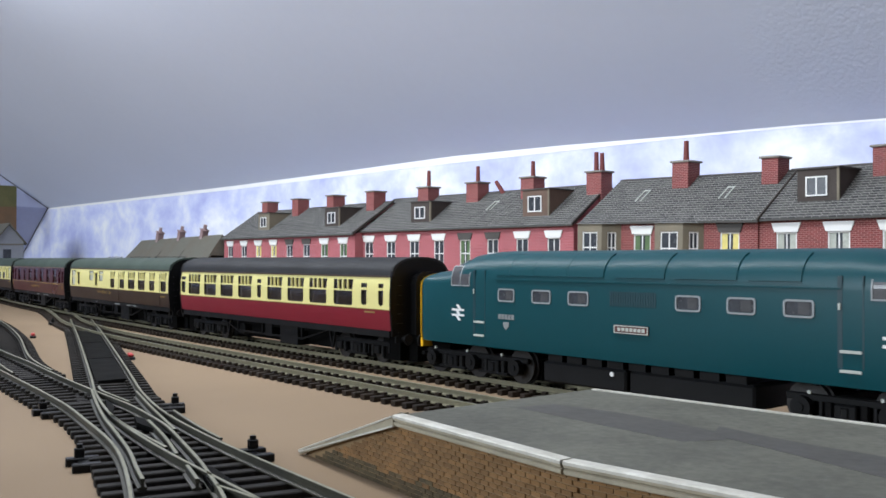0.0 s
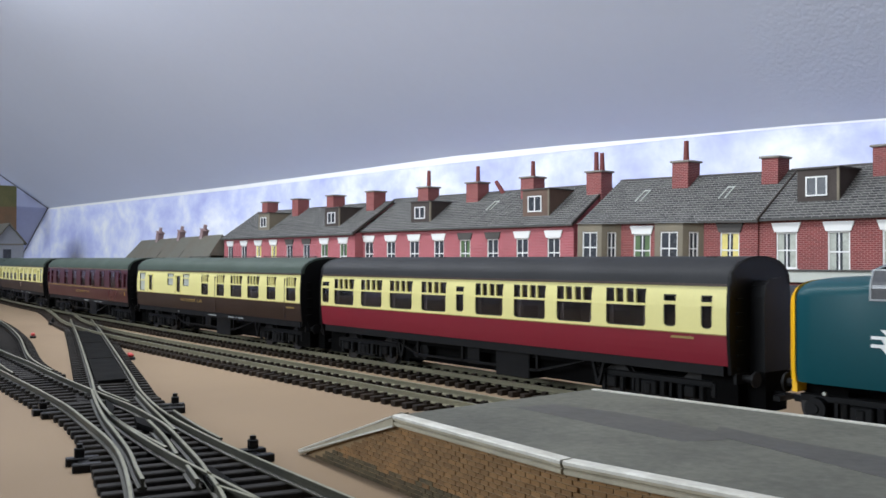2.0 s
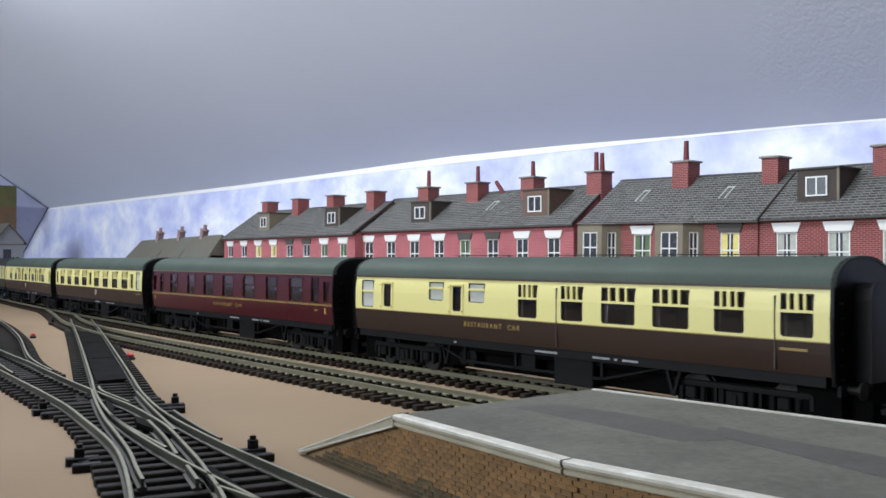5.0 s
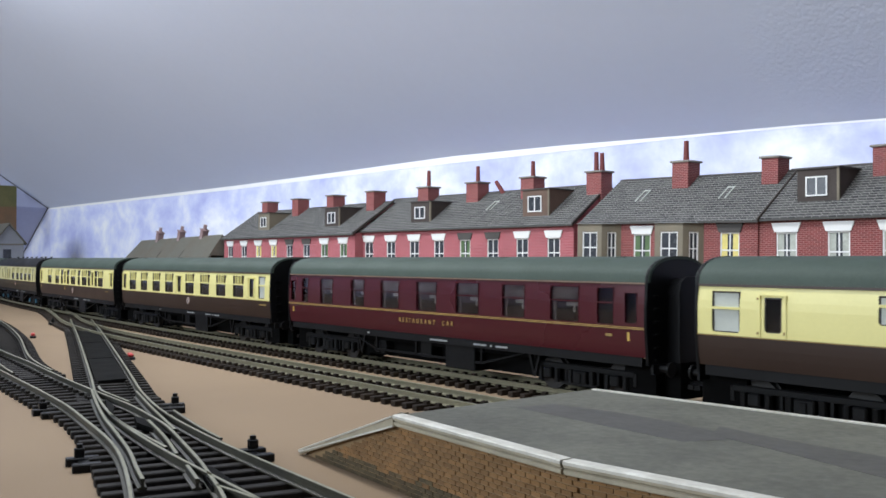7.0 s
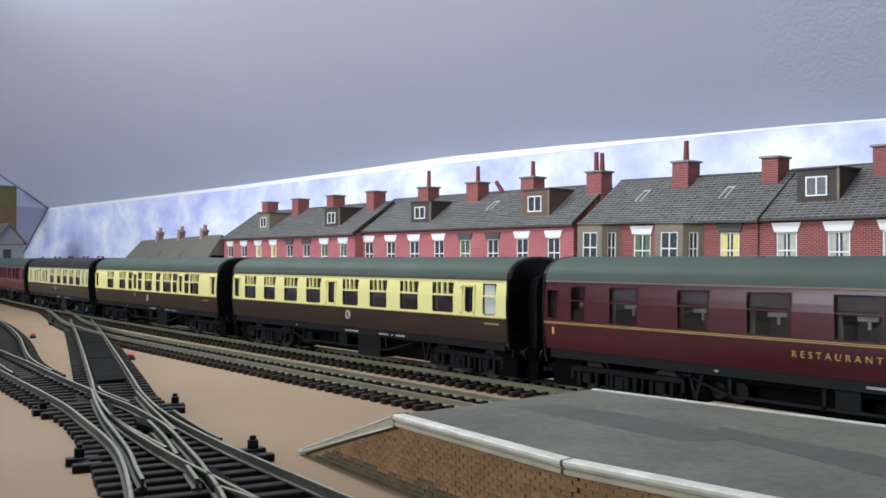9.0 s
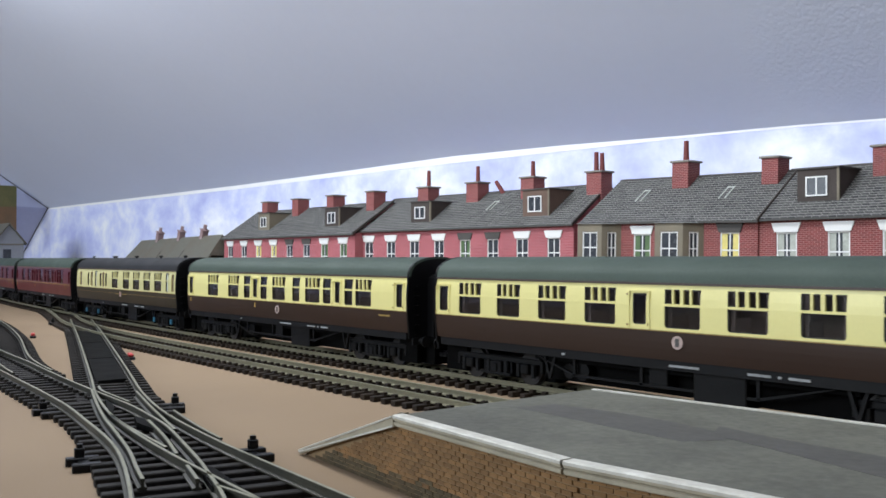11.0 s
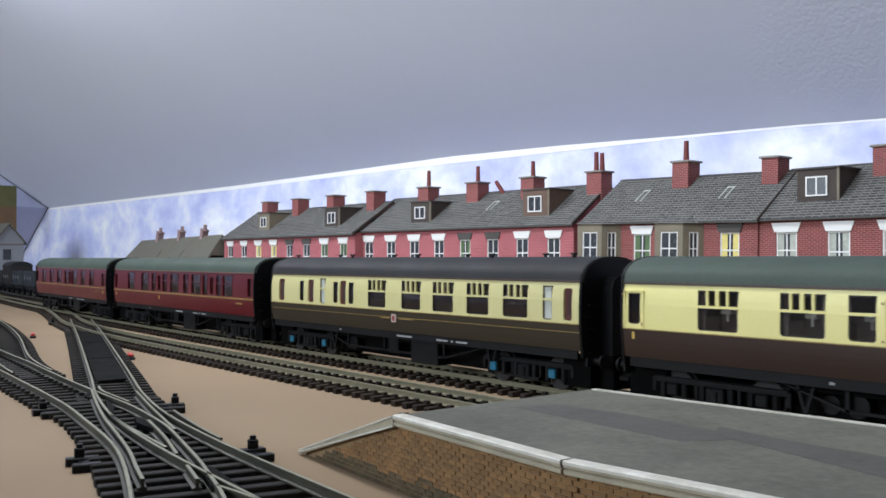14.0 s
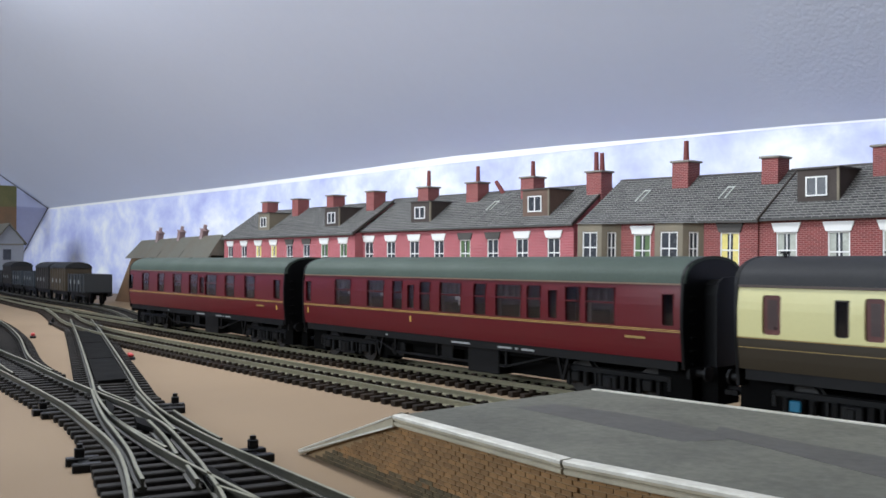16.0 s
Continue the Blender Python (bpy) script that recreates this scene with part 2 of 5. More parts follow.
def sky_paint():
    """Hand-painted backdrop: pale violet blue with white dabbed clouds."""
    m = mat("painted_sky_backdrop", (0.36, 0.40, 0.72), 0.8, bump=0)
    nt = m.node_tree
    b = nt.nodes["Principled BSDF"]
    tc = nt.nodes.new("ShaderNodeTexCoord")
    mp = nt.nodes.new("ShaderNodeMapping")
    mp.inputs["Scale"].default_value = (9, 9, 11)
    nt.links.new(tc.outputs["Object"], mp.inputs["Vector"])
    n = nt.nodes.new("ShaderNodeTexNoise")
    n.inputs["Scale"].default_value, n.inputs["Detail"].default_value, n.inputs["Roughness"].default_value = 1.5, 7, 0.6
    n.inputs["Distortion"].default_value = 0.2
    nt.links.new(mp.outputs["Vector"], n.inputs["Vector"])
    r = nt.nodes.new("ShaderNodeValToRGB")
    r.color_ramp.elements[0].position, r.color_ramp.elements[0].color = 0.27, (0.40, 0.43, 0.80, 1)
    r.color_ramp.elements[1].position, r.color_ramp.elements[1].color = 0.68, (0.94, 0.955, 0.985, 1)
    e = r.color_ramp.elements.new(0.47)
    e.color = (0.62, 0.665, 0.93, 1)
    nt.links.new(n.outputs["Fac"], r.inputs["Fac"])
    nt.links.new(r.outputs["Color"], b.inputs["Base Color"])
    bp = nt.nodes.new("ShaderNodeBump")
    bp.inputs["Strength"].default_value, bp.inputs["Distance"].default_value = 0.25, 0.004
    nt.links.new(n.outputs["Fac"], bp.inputs["Height"])
    nt.links.new(bp.outputs["Normal"], b.inputs["Normal"])
    return m


SKY = sky_paint()


# ---- mesh helpers (millimetres in, metres out) ----
MM = 0.001


def mesh_ob(name, bm, material, parent=None, label="", smooth=False):
    me = bpy.data.meshes.new(name)
    bmesh.ops.recalc_face_normals(bm, faces=bm.faces[:])
    bmesh.ops.scale(bm, vec=(MM, MM, MM), verts=bm.verts[:])
    if smooth:
        bm.normal_update()
        for f in bm.faces:
            f.smooth = True
        for e in bm.edges:
            e.smooth = len(e.link_faces) == 2 and e.calc_face_angle(0.0) < 0.6
    bm.to_mesh(me)
    bm.free()
    me.materials.append(material)
    ob = new(name, me)
    if parent:
        ob.parent = parent
    if label:
        ob["label"] = label
    return ob


def part(name, bm, material, parent, label="", smooth=False):
    return mesh_ob(name, bm, material, parent, label, smooth)


def again(ob, parent, m=None):
    """The same part once more, on the same mesh, under parent."""
    o = ob.copy()
    scene.collection.objects.link(o)
    o.parent = parent
    if m is not None:
        o.matrix_basis = m
    return o


def empty(name, m, label, category, group="", kind=""):
    ob = new(name)
    ob.empty_display_size = 0.01
    ob.matrix_world = m
    return tagged(ob, label, category, group, kind)


def box(bm, x0, x1, y0, y1, z0, z1, bevel=0.0):
    vs = [bm.verts.new(p) for p in ((x0, y0, z0), (x1, y0, z0), (x1, y1, z0), (x0, y1, z0), (x0, y0, z1), (x1, y0, z1), (x1, y1, z1), (x0, y1, z1))]
    fs = [bm.faces.new([vs[i] for i in q]) for q in ((0, 3, 2, 1), (4, 5, 6, 7), (0, 1, 5, 4), (1, 2, 6, 5), (2, 3, 7, 6), (3, 0, 4, 7))]
    if bevel:
        es = list({e for f in fs for e in f.edges})
        bmesh.ops.bevel(bm, geom=es, offset=bevel, segments=1, affect="EDGES", profile=0.5)
    return bm


def boxes(*rows, bevel=0.0):
    bm = bmesh.new()
    for r in rows:
        box(bm, *r, bevel=bevel)
    return bm


def cyl(bm, p, axis, r, length, seg=12, r2=None):
    """A cylinder from p along the axis 'x', 'y' or 'z'."""
    r2 = r if r2 is None else r2
    rings = []
    for k, rad in ((0, r), (length, r2)):
        ring = []
        for i in range(seg):
            a = 2 * math.pi * i / seg
            u, v = rad * math.cos(a), rad * math.sin(a)
            q = {"x": (k, u, v), "y": (u, k, v), "z": (u, v, k)}[axis]
            ring.append(bm.verts.new((p[0] + q[0], p[1] + q[1], p[2] + q[2])))
        rings.append(ring)
    for i in range(seg):
        j = (i + 1) % seg
        bm.faces.new((rings[0][i], rings[0][j], rings[1][j], rings[1][i]))
    bm.faces.new(rings[0])
    bm.faces.new(rings[1])
    return bm


def prism(bm, profile, x0, x1, axis="x"):
    """A closed profile of (y, z) points drawn out along x (or of (x, z) points along y)."""
    rings = []
    for k in (x0, x1):
        rings.append([bm.verts.new((k, a, b) if axis == "x" else (a, k, b)) for a, b in profile])
    n = len(profile)
    for i in range(n):
        j = (i + 1) % n
        bm.faces.new((rings[0][i], rings[0][j], rings[1][j], rings[1][i]))
    bm.faces.new(rings[0])
    bm.faces.new(rings[1])
    return bm


def loft(bm, sections):
    """Closed rings of equal length, joined in turn and capped."""
    rings = [[bm.verts.new(p) for p in s] for s in sections]
    n = len(rings[0])
    for a, b in zip(rings, rings[1:]):
        for i in range(n):
            j = (i + 1) % n
            bm.faces.new((a[i], a[j], b[j], b[i]))
    bm.faces.new(rings[0])
    bm.faces.new(rings[-1])
    return bm


def sheet(x0, x1, z0, z1, holes, at, thick, extra_z=()):
    """A wall sheet along x with rectangular holes (xa, xb, za, zb); at(z) gives its outer y, the inner face lies thick behind."""
    bm = bmesh.new()
    xs = sorted({x0, x1, *[min(max(h[i], x0), x1) for h in holes for i in (0, 1)]})
    zs = sorted({z0, z1, *[z for z in extra_z if z0 < z < z1], *[min(max(h[i], z0), z1) for h in holes for i in (2, 3)]})
    verts = {}

    def v(i, j, k):
        if (i, j, k) not in verts:
            verts[i, j, k] = bm.verts.new((xs[i], at(zs[j]) + (thick if k else 0), zs[j]))
        return verts[i, j, k]
    solid = set()
    for i in range(len(xs) - 1):
        for j in range(len(zs) - 1):
            mx, mz = (xs[i] + xs[i + 1]) / 2, (zs[j] + zs[j + 1]) / 2
            if not any(h[0] < mx < h[1] and h[2] < mz < h[3] for h in holes):
                solid.add((i, j))
    for i, j in solid:
        bm.faces.new((v(i, j, 0), v(i + 1, j, 0), v(i + 1, j + 1, 0), v(i, j + 1, 0)))
        bm.faces.new((v(i, j, 1), v(i, j + 1, 1), v(i + 1, j + 1, 1), v(i + 1, j, 1)))
        for di, dj, a, b in ((-1, 0, (0, 0), (0, 1)), (1, 0, (1, 0), (1, 1)), (0, -1, (0, 0), (1, 0)), (0, 1, (0, 1), (1, 1))):
            if (i + di, j + dj) not in solid:
                p, q = (i + a[0], j + a[1]), (i + b[0], j + b[1])
                bm.faces.new((v(*p, 0), v(*q, 0), v(*q, 1), v(*p, 1)))
    return bm


# ---- the room ----
BD0, BD1 = Vector((-1.796, 0.498)), Vector((0.55, 0.682))
BDU = (BD1 - BD0).normalized()
BDN = Vector((BDU.y, -BDU.x))
PITCH = 0.674
# uneven foot of the ceiling: millimetres along the backdrop, height, thickness of the plaster bead
FOOT = [(-1120, 154.2, 2.0), (-7, 154.2, 2.0), (2, 151.2, 2.5), (389, 152.9, 4.0), (676, 154.2, 5.0), (922, 157.0, 5.5), (1089, 159.4, 7.2), (1234, 157.5, 5.5), (1350, 154.4, 2.2), (1443, 152.8, 1.6), (1509, 150.7, 1.4), (2360, 148.0, 1.4), (3300, 148.0, 1.4)]


def room():
    a, b, n = BD0, BD1, BDN
    ang = math.degrees(math.atan2(BDU.y, BDU.x))
    length = (b - a).length * 1000
    # painted board along the back
    ob = mesh_ob("backdrop", loft(bmesh.new(), [[(x, 0, -1), (x, 0, z - 1.0), (x, 8, z - 1.0), (x, 8, -1)] for x, z, t in FOOT[:-1]]), SKY)
    ob.matrix_world = pose(a.x, a.y, 0, 0, 0, ang)
    tagged(ob, "hand-painted sky backdrop of blue with white clouds", "backdrop", kind="structure")
    # white plaster bead along the foot of the ceiling
    bm = loft(bmesh.new(), [[(x, -0.4, z - t), (x, 6, z - t), (x, 6, z - 0.6), (x, 2, z - 0.6), (x, -0.5, z - 0.1)] for x, z, t in FOOT[2:-1]])
    ob = mesh_ob("trim", bm, TRIM, smooth=True)
    ob.matrix_world = pose(a.x, a.y, 0, 0, 0, ang)
    tagged(ob, "white plaster bead between backdrop and ceiling", "trim", kind="structure")
    # sloping ceiling up to the ridge, and the opposite slope, opened for the fill light
    bm = bmesh.new()
    run = 1750.0
    loft(bm, [[(x, 4, z - 2.6), (x, -400, 151.6 + 400 * PITCH), (x, -run, 151.6 + run * PITCH), (x, -run, 172 + run * PITCH), (x, 4, 180)] for x, z, t in FOOT])
    ob = mesh_ob("ceiling", bm, CEIL, smooth=True)
    ob.matrix_world = pose(a.x, a.y, 0, 0, 0, ang)
    tagged(ob, "sloping loft ceiling of rough pale grey paint", "ceiling", kind="structure")
    zr = 152 + run * PITCH
    bm = bmesh.new()
    lo = 3400.0

    def slope(x0, x1, ya, yb):
        za, zb = (zr - (y - run) * PITCH for y in (ya, yb))
        prism(bm, [(-ya, za), (-yb, zb), (-yb, zb + 20), (-ya, za + 20)], x0, x1)
    slope(-1120, 330, run, lo)
    slope(1730, length + 900, run, lo)
    slope(330, 1730, run, run + 450)
    slope(330, 1730, run + 1350, lo)
    ob = mesh_ob("ceiling", bm, CEIL)
    ob.matrix_world = pose(a.x, a.y, 0, 0, 0, ang)
    tagged(ob, "unseen opposite ceiling slope, opened for the fill light", "ceiling", kind="structure")
    # gable walls, knee wall, floor
    gable = [(8, -850), (8, 165), (-run, zr + 10), (-lo, 60), (-lo, -850)]
    for name, x, m, lab in (("wall_west", -1130, WALLP, "pale blue painted gable wall"), ("wall_east", length + 880, PLAIN, "plain off-white gable wall")):
        bm = bmesh.new()
        prism(bm, gable, x - 20, x + 20)
        ob = mesh_ob(name, bm, m)
        ob.matrix_world = pose(a.x, a.y, 0, 0, 0, ang)
        tagged(ob, lab, "wall", kind="structure")
    ob = mesh_ob("wall_south", boxes((-1140, length + 900, -lo - 40, -lo, -850, 80)), PLAIN)
    ob.matrix_world = pose(a.x, a.y, 0, 0, 0, ang)
    tagged(ob, "plain off-white knee wall", "wall", kind="structure")
    ob = mesh_ob("wall_north", boxes((-1140, length + 900, 10, 40, -850, 160)), PLAIN)
    ob.matrix_world = pose(a.x, a.y, 0, 0, 0, ang)
    tagged(ob, "plain off-white knee wall behind the backdrop", "wall", kind="structure")
    ob = mesh_ob("floor", boxes((-1140, length + 900, -lo, 40, -900, -850)), FLOORB)
    ob.matrix_world = pose(a.x, a.y, 0, 0, 0, ang)
    tagged(ob, "brown boarded loft floor", "floor", kind="structure")
    # leaning end board in the corner, with dark open joints along it
    bm = bmesh.new()
    prism(bm, [(-238, -2), (0, 152), (0, 700), (-4, 700), (-4, 153), (-242, -2)], -96, -0.6, "y")
    for v in list(bm.verts):
        v.co.z = min(v.co.z, 152.5 - v.co.y * PITCH) if v.co.z > 160 else v.co.z
    ob = mesh_ob("end_board", bm, WALLP)
    ob.matrix_world = pose(a.x, a.y, 0, 0, 0, ang)
    tagged(ob, "pale blue end board leaning in the corner", "board", kind="structure")
    for pts in (((1.0, -1.2, 152), (-150, -1.2, 54)), ((1.2, -3, 151.6), (1.2, -95, 151.6 + 92 * PITCH))):
        bm = bmesh.new()
        p, q = Vector(pts[0]), Vector(pts[1])
        loft(bm, [[(c.x + dx, c.y + dy, c.z + dz) for dx, dy, dz in ((-0.7, -0.6, 0), (0.7, -0.6, 0.4), (0.7, 0.6, 0.4), (-0.7, 0.6, 0))] for c in (p, q)])
        ob = mesh_ob("trim", bm, GREY_LINTEL)
        ob.matrix_world = pose(a.x, a.y, 0, 0, 0, ang)
        tagged(ob, "dark open joint in the corner of the boards", "trim", kind="structure")
    # the layout's baseboard
    ob = mesh_ob("baseboard", boxes((-2900, 900, -260, 405, -18, 0), (-2040, 900, 405, 497, -18, 0)), BOARD)
    tagged(ob, "beige painted baseboard of the model railway", "baseboard", kind="structure")
    bm = bmesh.new()
    prism(bm, [(-1795, 497), (900, 497), (900, 705), (0, 635), (-1795, 496.9)], -18, -0.2)
    ob = mesh_ob("baseboard", bm, BOARD)
    # that prism is drawn along x: turn (x, y, z) = (z', x', y')
    ob.data.transform(Matrix(((0, 1, 0, 0), (0, 0, 1, 0), (1, 0, 0, 0), (0, 0, 0, 1))))
    tagged(ob, "rear strip of the beige baseboard", "baseboard", kind="structure")


room()

# ---- track ----
RAIL_TOP = 5.0
GAUGE = 16.5


def spline(pts, step):
    """Even points along a smooth curve through pts (s, d), in millimetres."""
    out = []
    n = len(pts)
    for i in range(n - 1):
        p0, p1, p2, p3 = (Vector(pts[max(min(k, n - 1), 0)]) for k in (i - 1, i, i + 1, i + 2))
        for k in range(24):
            t = k / 24
            out.append(0.5 * ((2 * p1) + (p2 - p0) * t + (2 * p0 - 5 * p1 + 4 * p2 - p3) * t * t + (3 * p1 - p0 - 3 * p2 + p3) * t ** 3))
    out.append(Vector(pts[-1]))
    even, left = [out[0]], step
    for a, b in zip(out, out[1:]):
        seg = (b - a).length
        pos = 0.0
        while seg - pos >= left:
            pos += left
            even.append(a.lerp(b, pos / seg))
            left = step
        left -= seg - pos
    return even


def rail_mesh(pts, off, prof=None):
    """One flat-bottomed rail beside the line pts."""
    prof = prof or [(-1.1, 2.4), (1.1, 2.4), (1.1, 2.8), (0.35, 3.1), (0.35, 4.3), (0.55, 4.5), (0.55, 5.0), (-0.55, 5.0), (-0.55, 4.5), (-0.35, 4.3), (-0.35, 3.1), (-1.1, 2.8)]
    secs = []
    for i, p in enumerate(pts):
        t = (pts[min(i + 1, len(pts) - 1)] - pts[max(i - 1, 0)]).normalized()
        nrm = Vector((-t.y, t.x))
        secs.append([(p.x + nrm.x * (off + a), p.y + nrm.y * (off + a), b) for a, b in prof])
    return loft(bmesh.new(), secs)


def sleeper_mesh(half, w=1.7):
    bm = bmesh.new()
    box(bm, -w, w, -half, half, 0.0, 2.2, bevel=0.25)
    for s in (-8.25, 8.25):
        for k in (-1, 1):
            box(bm, -1.1, 1.1, s + k * 1.9 - 0.9, s + k * 1.9 + 0.9, 2.2, 3.3)
    return bm


SLEEPER_BM = mesh_ob("sleeper", sleeper_mesh(16.0, 1.5), SLEEPER)
SLEEPER_DARK = mesh_ob("sleeper", sleeper_mesh(15.0, 1.45), SLEEPER_BLACK)
for proto in (SLEEPER_BM, SLEEPER_DARK):
    scene.collection.objects.unlink(proto)


def track(label, pts, pitch, rail=RAIL, sides=(-8.25, 8.25), own=(), bare=(0, 0)):
    """Rails and sleepers along pts; own: rails with lines of their own; bare: a stretch without common sleepers."""
    root = empty("track", Matrix(), label, "railway track")
    lines = [(spline(pts, 12.0), off) for off in sides] + [(spline(list(p), 8.0), 0.0) for p in own]
    for fine, off in lines:
        r = part("rail", rail_mesh(fine, off), rail, root)
        part("railhead", rail_mesh(fine, off, [(-0.36, 4.98), (0.36, 4.98), (0.36, 5.06), (-0.36, 5.06)]), HEAD, r)
    ev = spline(pts, pitch)
    rnd = random.Random(len(pts) * 7)
    for i, p in enumerate(ev):
        if bare[0] < p.x < bare[1]:
            continue
        t = (ev[min(i + 1, len(ev) - 1)] - ev[max(i - 1, 0)]).normalized()
        a = math.degrees(math.atan2(t.y, t.x))
        again(SLEEPER_BM if rail is RAIL else SLEEPER_DARK, root, pose(p.x * MM, p.y * MM, 0, 0, 0, a + rnd.uniform(-1, 1)))
    return root


def bend(s):
    """How far the main line swings back from straight, at s metres along it."""
    return 0.06 * (max(s, -1.3) + 0.5) ** 2 if s < -0.5 else 0.0


def main_line(d):
    return [(s, d * 1000 + bend(s / 1000) * 1000) for s in (-2880, -2200, -1700, -1500, -1400, -1300, -1200, -1100, -950, -800, -650, -500, -350, -200)]


TRACK_A, TRACK_B = 0.2710, 0.2203
SIDING = [(-1740, 392), (-1457, 366), (-1200, 348), (-1047, 340), (-950, 330), (-850, 310), (-760, 288)]
track("far running line of nickel silver rail on brown sleepers", main_line(TRACK_A) + [(0, 271), (400, 271), (880, 271)], 6.9)
track("nearer running line ending beside the platform", [(-1010, 286), (-900, 264), (-800, 242), (-700, 227), (-600, 221.2), (-450, 220.3), (-300, 220.3), (-158, 220.3)], 6.9)
track("siding of dull rail under the goods wagons", SIDING, 8.5, RAIL_DULL)
track("diverging line of dull rail that joins the running line", [(-805, 250), (-700, 221.5), (-604, 195), (-469, 157), (-402, 138), (-351, 123.5), (-300, 112), (-250, 105.5), (-200, 102), (-100, 97), (0, 92)], 8.6, RAIL_DULL, bare=(-354, -172))
track("near curved line of dull rail over the crossing", [(-700, 131), (-550, 121), (-458, 114.5), (-350, 108.5), (-300, 103), (-250, 95.5), (-203, 82.5), (-160, 67), (-120, 48)], 8.6, RAIL_DULL, sides=(-8.25,),
      own=(((-700, 139.5), (-550, 129), (-487, 126), (-440, 122.5), (-391, 119.5), (-342, 117.5), (-319, 116.5), (-292, 113.5), (-271, 110.3), (-236, 102), (-220, 98), (-199, 92), (-183, 87), (-150, 74), (-118, 56)),),
      bare=(-354, -172))
track("curved yard line of dull rail beside a red lever", [(-1000, 200), (-829, 183), (-667, 157), (-515, 125), (-440, 116)], 8.6, RAIL_DULL)


def slab(name, corners, z0, z1, material):
    """A flat plate with the given corners (s, d), from z0 to z1."""
    bm = bmesh.new()
    lo, hi = [bm.verts.new((x, y, z0)) for x, y in corners], [bm.verts.new((x, y, z1)) for x, y in corners]
    n = len(corners)
    for i in range(n):
        bm.faces.new((lo[i], lo[(i + 1) % n], hi[(i + 1) % n], hi[i]))
    bm.faces.new(lo)
    bm.faces.new(hi)
    return mesh_ob(name, bm, material)


def check_rails():
    """Slip blades, wing rails and check rails inside the crossing."""
    for pts in (((-366, 118), (-330, 108.2), (-299, 100.5), (-280, 96.5), (-245, 88.8), (-222, 82.5), (-204, 78)),
                ((-352, 130.5), (-315, 121.5), (-276, 112.6), (-262, 109.5)),
                ((-306, 104.5), (-283, 101.4), (-257, 99.2), (-238, 97.8)),
                ((-218, 93.6), (-205, 90.2), (-197, 88.0)),
                ((-287, 110.2), (-258, 103.8), (-229, 96.0)),
                ((-195, 90.6), (-187, 91.6), (-170, 92.8)),
                ((-376, 123.9), (-362, 120.6), (-342, 119.6), (-325, 118.9)),
                ((-300, 124.0), (-270, 118.6), (-240, 114.6))):
        fine = spline(list(pts), 8.0)
        r = mesh_ob("check_rail", rail_mesh(fine, 0.0), RAIL_DULL)
        part("railhead", rail_mesh(fine, 0.0, [(-0.36, 4.98), (0.36, 4.98), (0.36, 5.06), (-0.36, 5.06)]), HEAD, r)
        tagged(r, "short dull steel check rail inside the crossing", "check rail", "check rails of the crossing")
    for corners in (((-222, 97.5), (-197, 90.5), (-190, 90.5), (-192, 95.5), (-214, 99.0)), ((-300, 110.5), (-288, 107), (-262, 107.5), (-286, 112.5)), ((-345, 116), (-318, 108), (-306, 105.5), (-328, 113.5))):
        tagged(slab("crossing_plate", corners, 2.3, 4.3, GREYPLATE), "black plastic crossing nose between the rails", "crossing plate", "crossing plates")


check_rails()


def timbers():
    """Long shared timbers under the crossing, over a thin sheet that darkens the gaps."""
    root = empty("crossing_timbers", Matrix(), "long dark plastic timbers under the track crossing", "track timbers")
    low = [(-360, 101.5), (-311, 97.5), (-273, 91), (-247, 85.5), (-224, 79.5), (-199, 74), (-160, 58)]
    top = [(-360, 134.5), (-306, 122), (-281, 117), (-256, 113.2), (-231, 110.8), (-197, 109), (-160, 107.5)]

    def along(pts, s):
        for (a, ya), (b, yb) in zip(pts, pts[1:]):
            if a <= s <= b:
                return ya + (yb - ya) * (s - a) / (b - a)
        return pts[-1][1]
    rnd = random.Random(11)
    s = -352.0
    while s < -172:
        lean = 0.14 + 0.10 * (s + 352) / 180
        ya, yb = along(low, s) - 5.6, along(top, s) + 6.4
        mid = (ya + yb) / 2
        half = (yb - ya) / 2
        bm = bmesh.new()
        box(bm, -1.7, 1.7, -half, half, 0.0, 2.2 + rnd.uniform(-0.08, 0.08), bevel=0.25)
        t = part("timber", bm, SLEEPER_BLACK, root)
        t.matrix_basis = pose(s * MM, mid * MM, 0, 0, 0, -math.degrees(lean) + rnd.uniform(-0.8, 0.8))
        s += 8.4
    web = [(x, y + 1.0) for x, y in low[:-1]] + [(x, y - 1.0) for x, y in reversed(top[:-1])]
    w = slab("web", web, 0.02, 0.5, GREYPLATE)
    w.parent = root


timbers()


def plates():
    centre = lambda s: 138.0 + (s + 402) * -0.2815
    for s0, s1 in ((-688, -592), (-590, -495), (-493, -403)):
        corners = [(s0, centre(s0) - 6.6), (s1, centre(s1) - 6.6), (s1, centre(s1) + 6.8), (s0, centre(s0) + 6.8)]
        tagged(slab("infill_plate", corners, 2.2, 3.5, GREYPLATE), "matt black plastic plate between the rails", "infill plate", "plates between the rails")


plates()


# ---- platform ----
PZ = 18.5


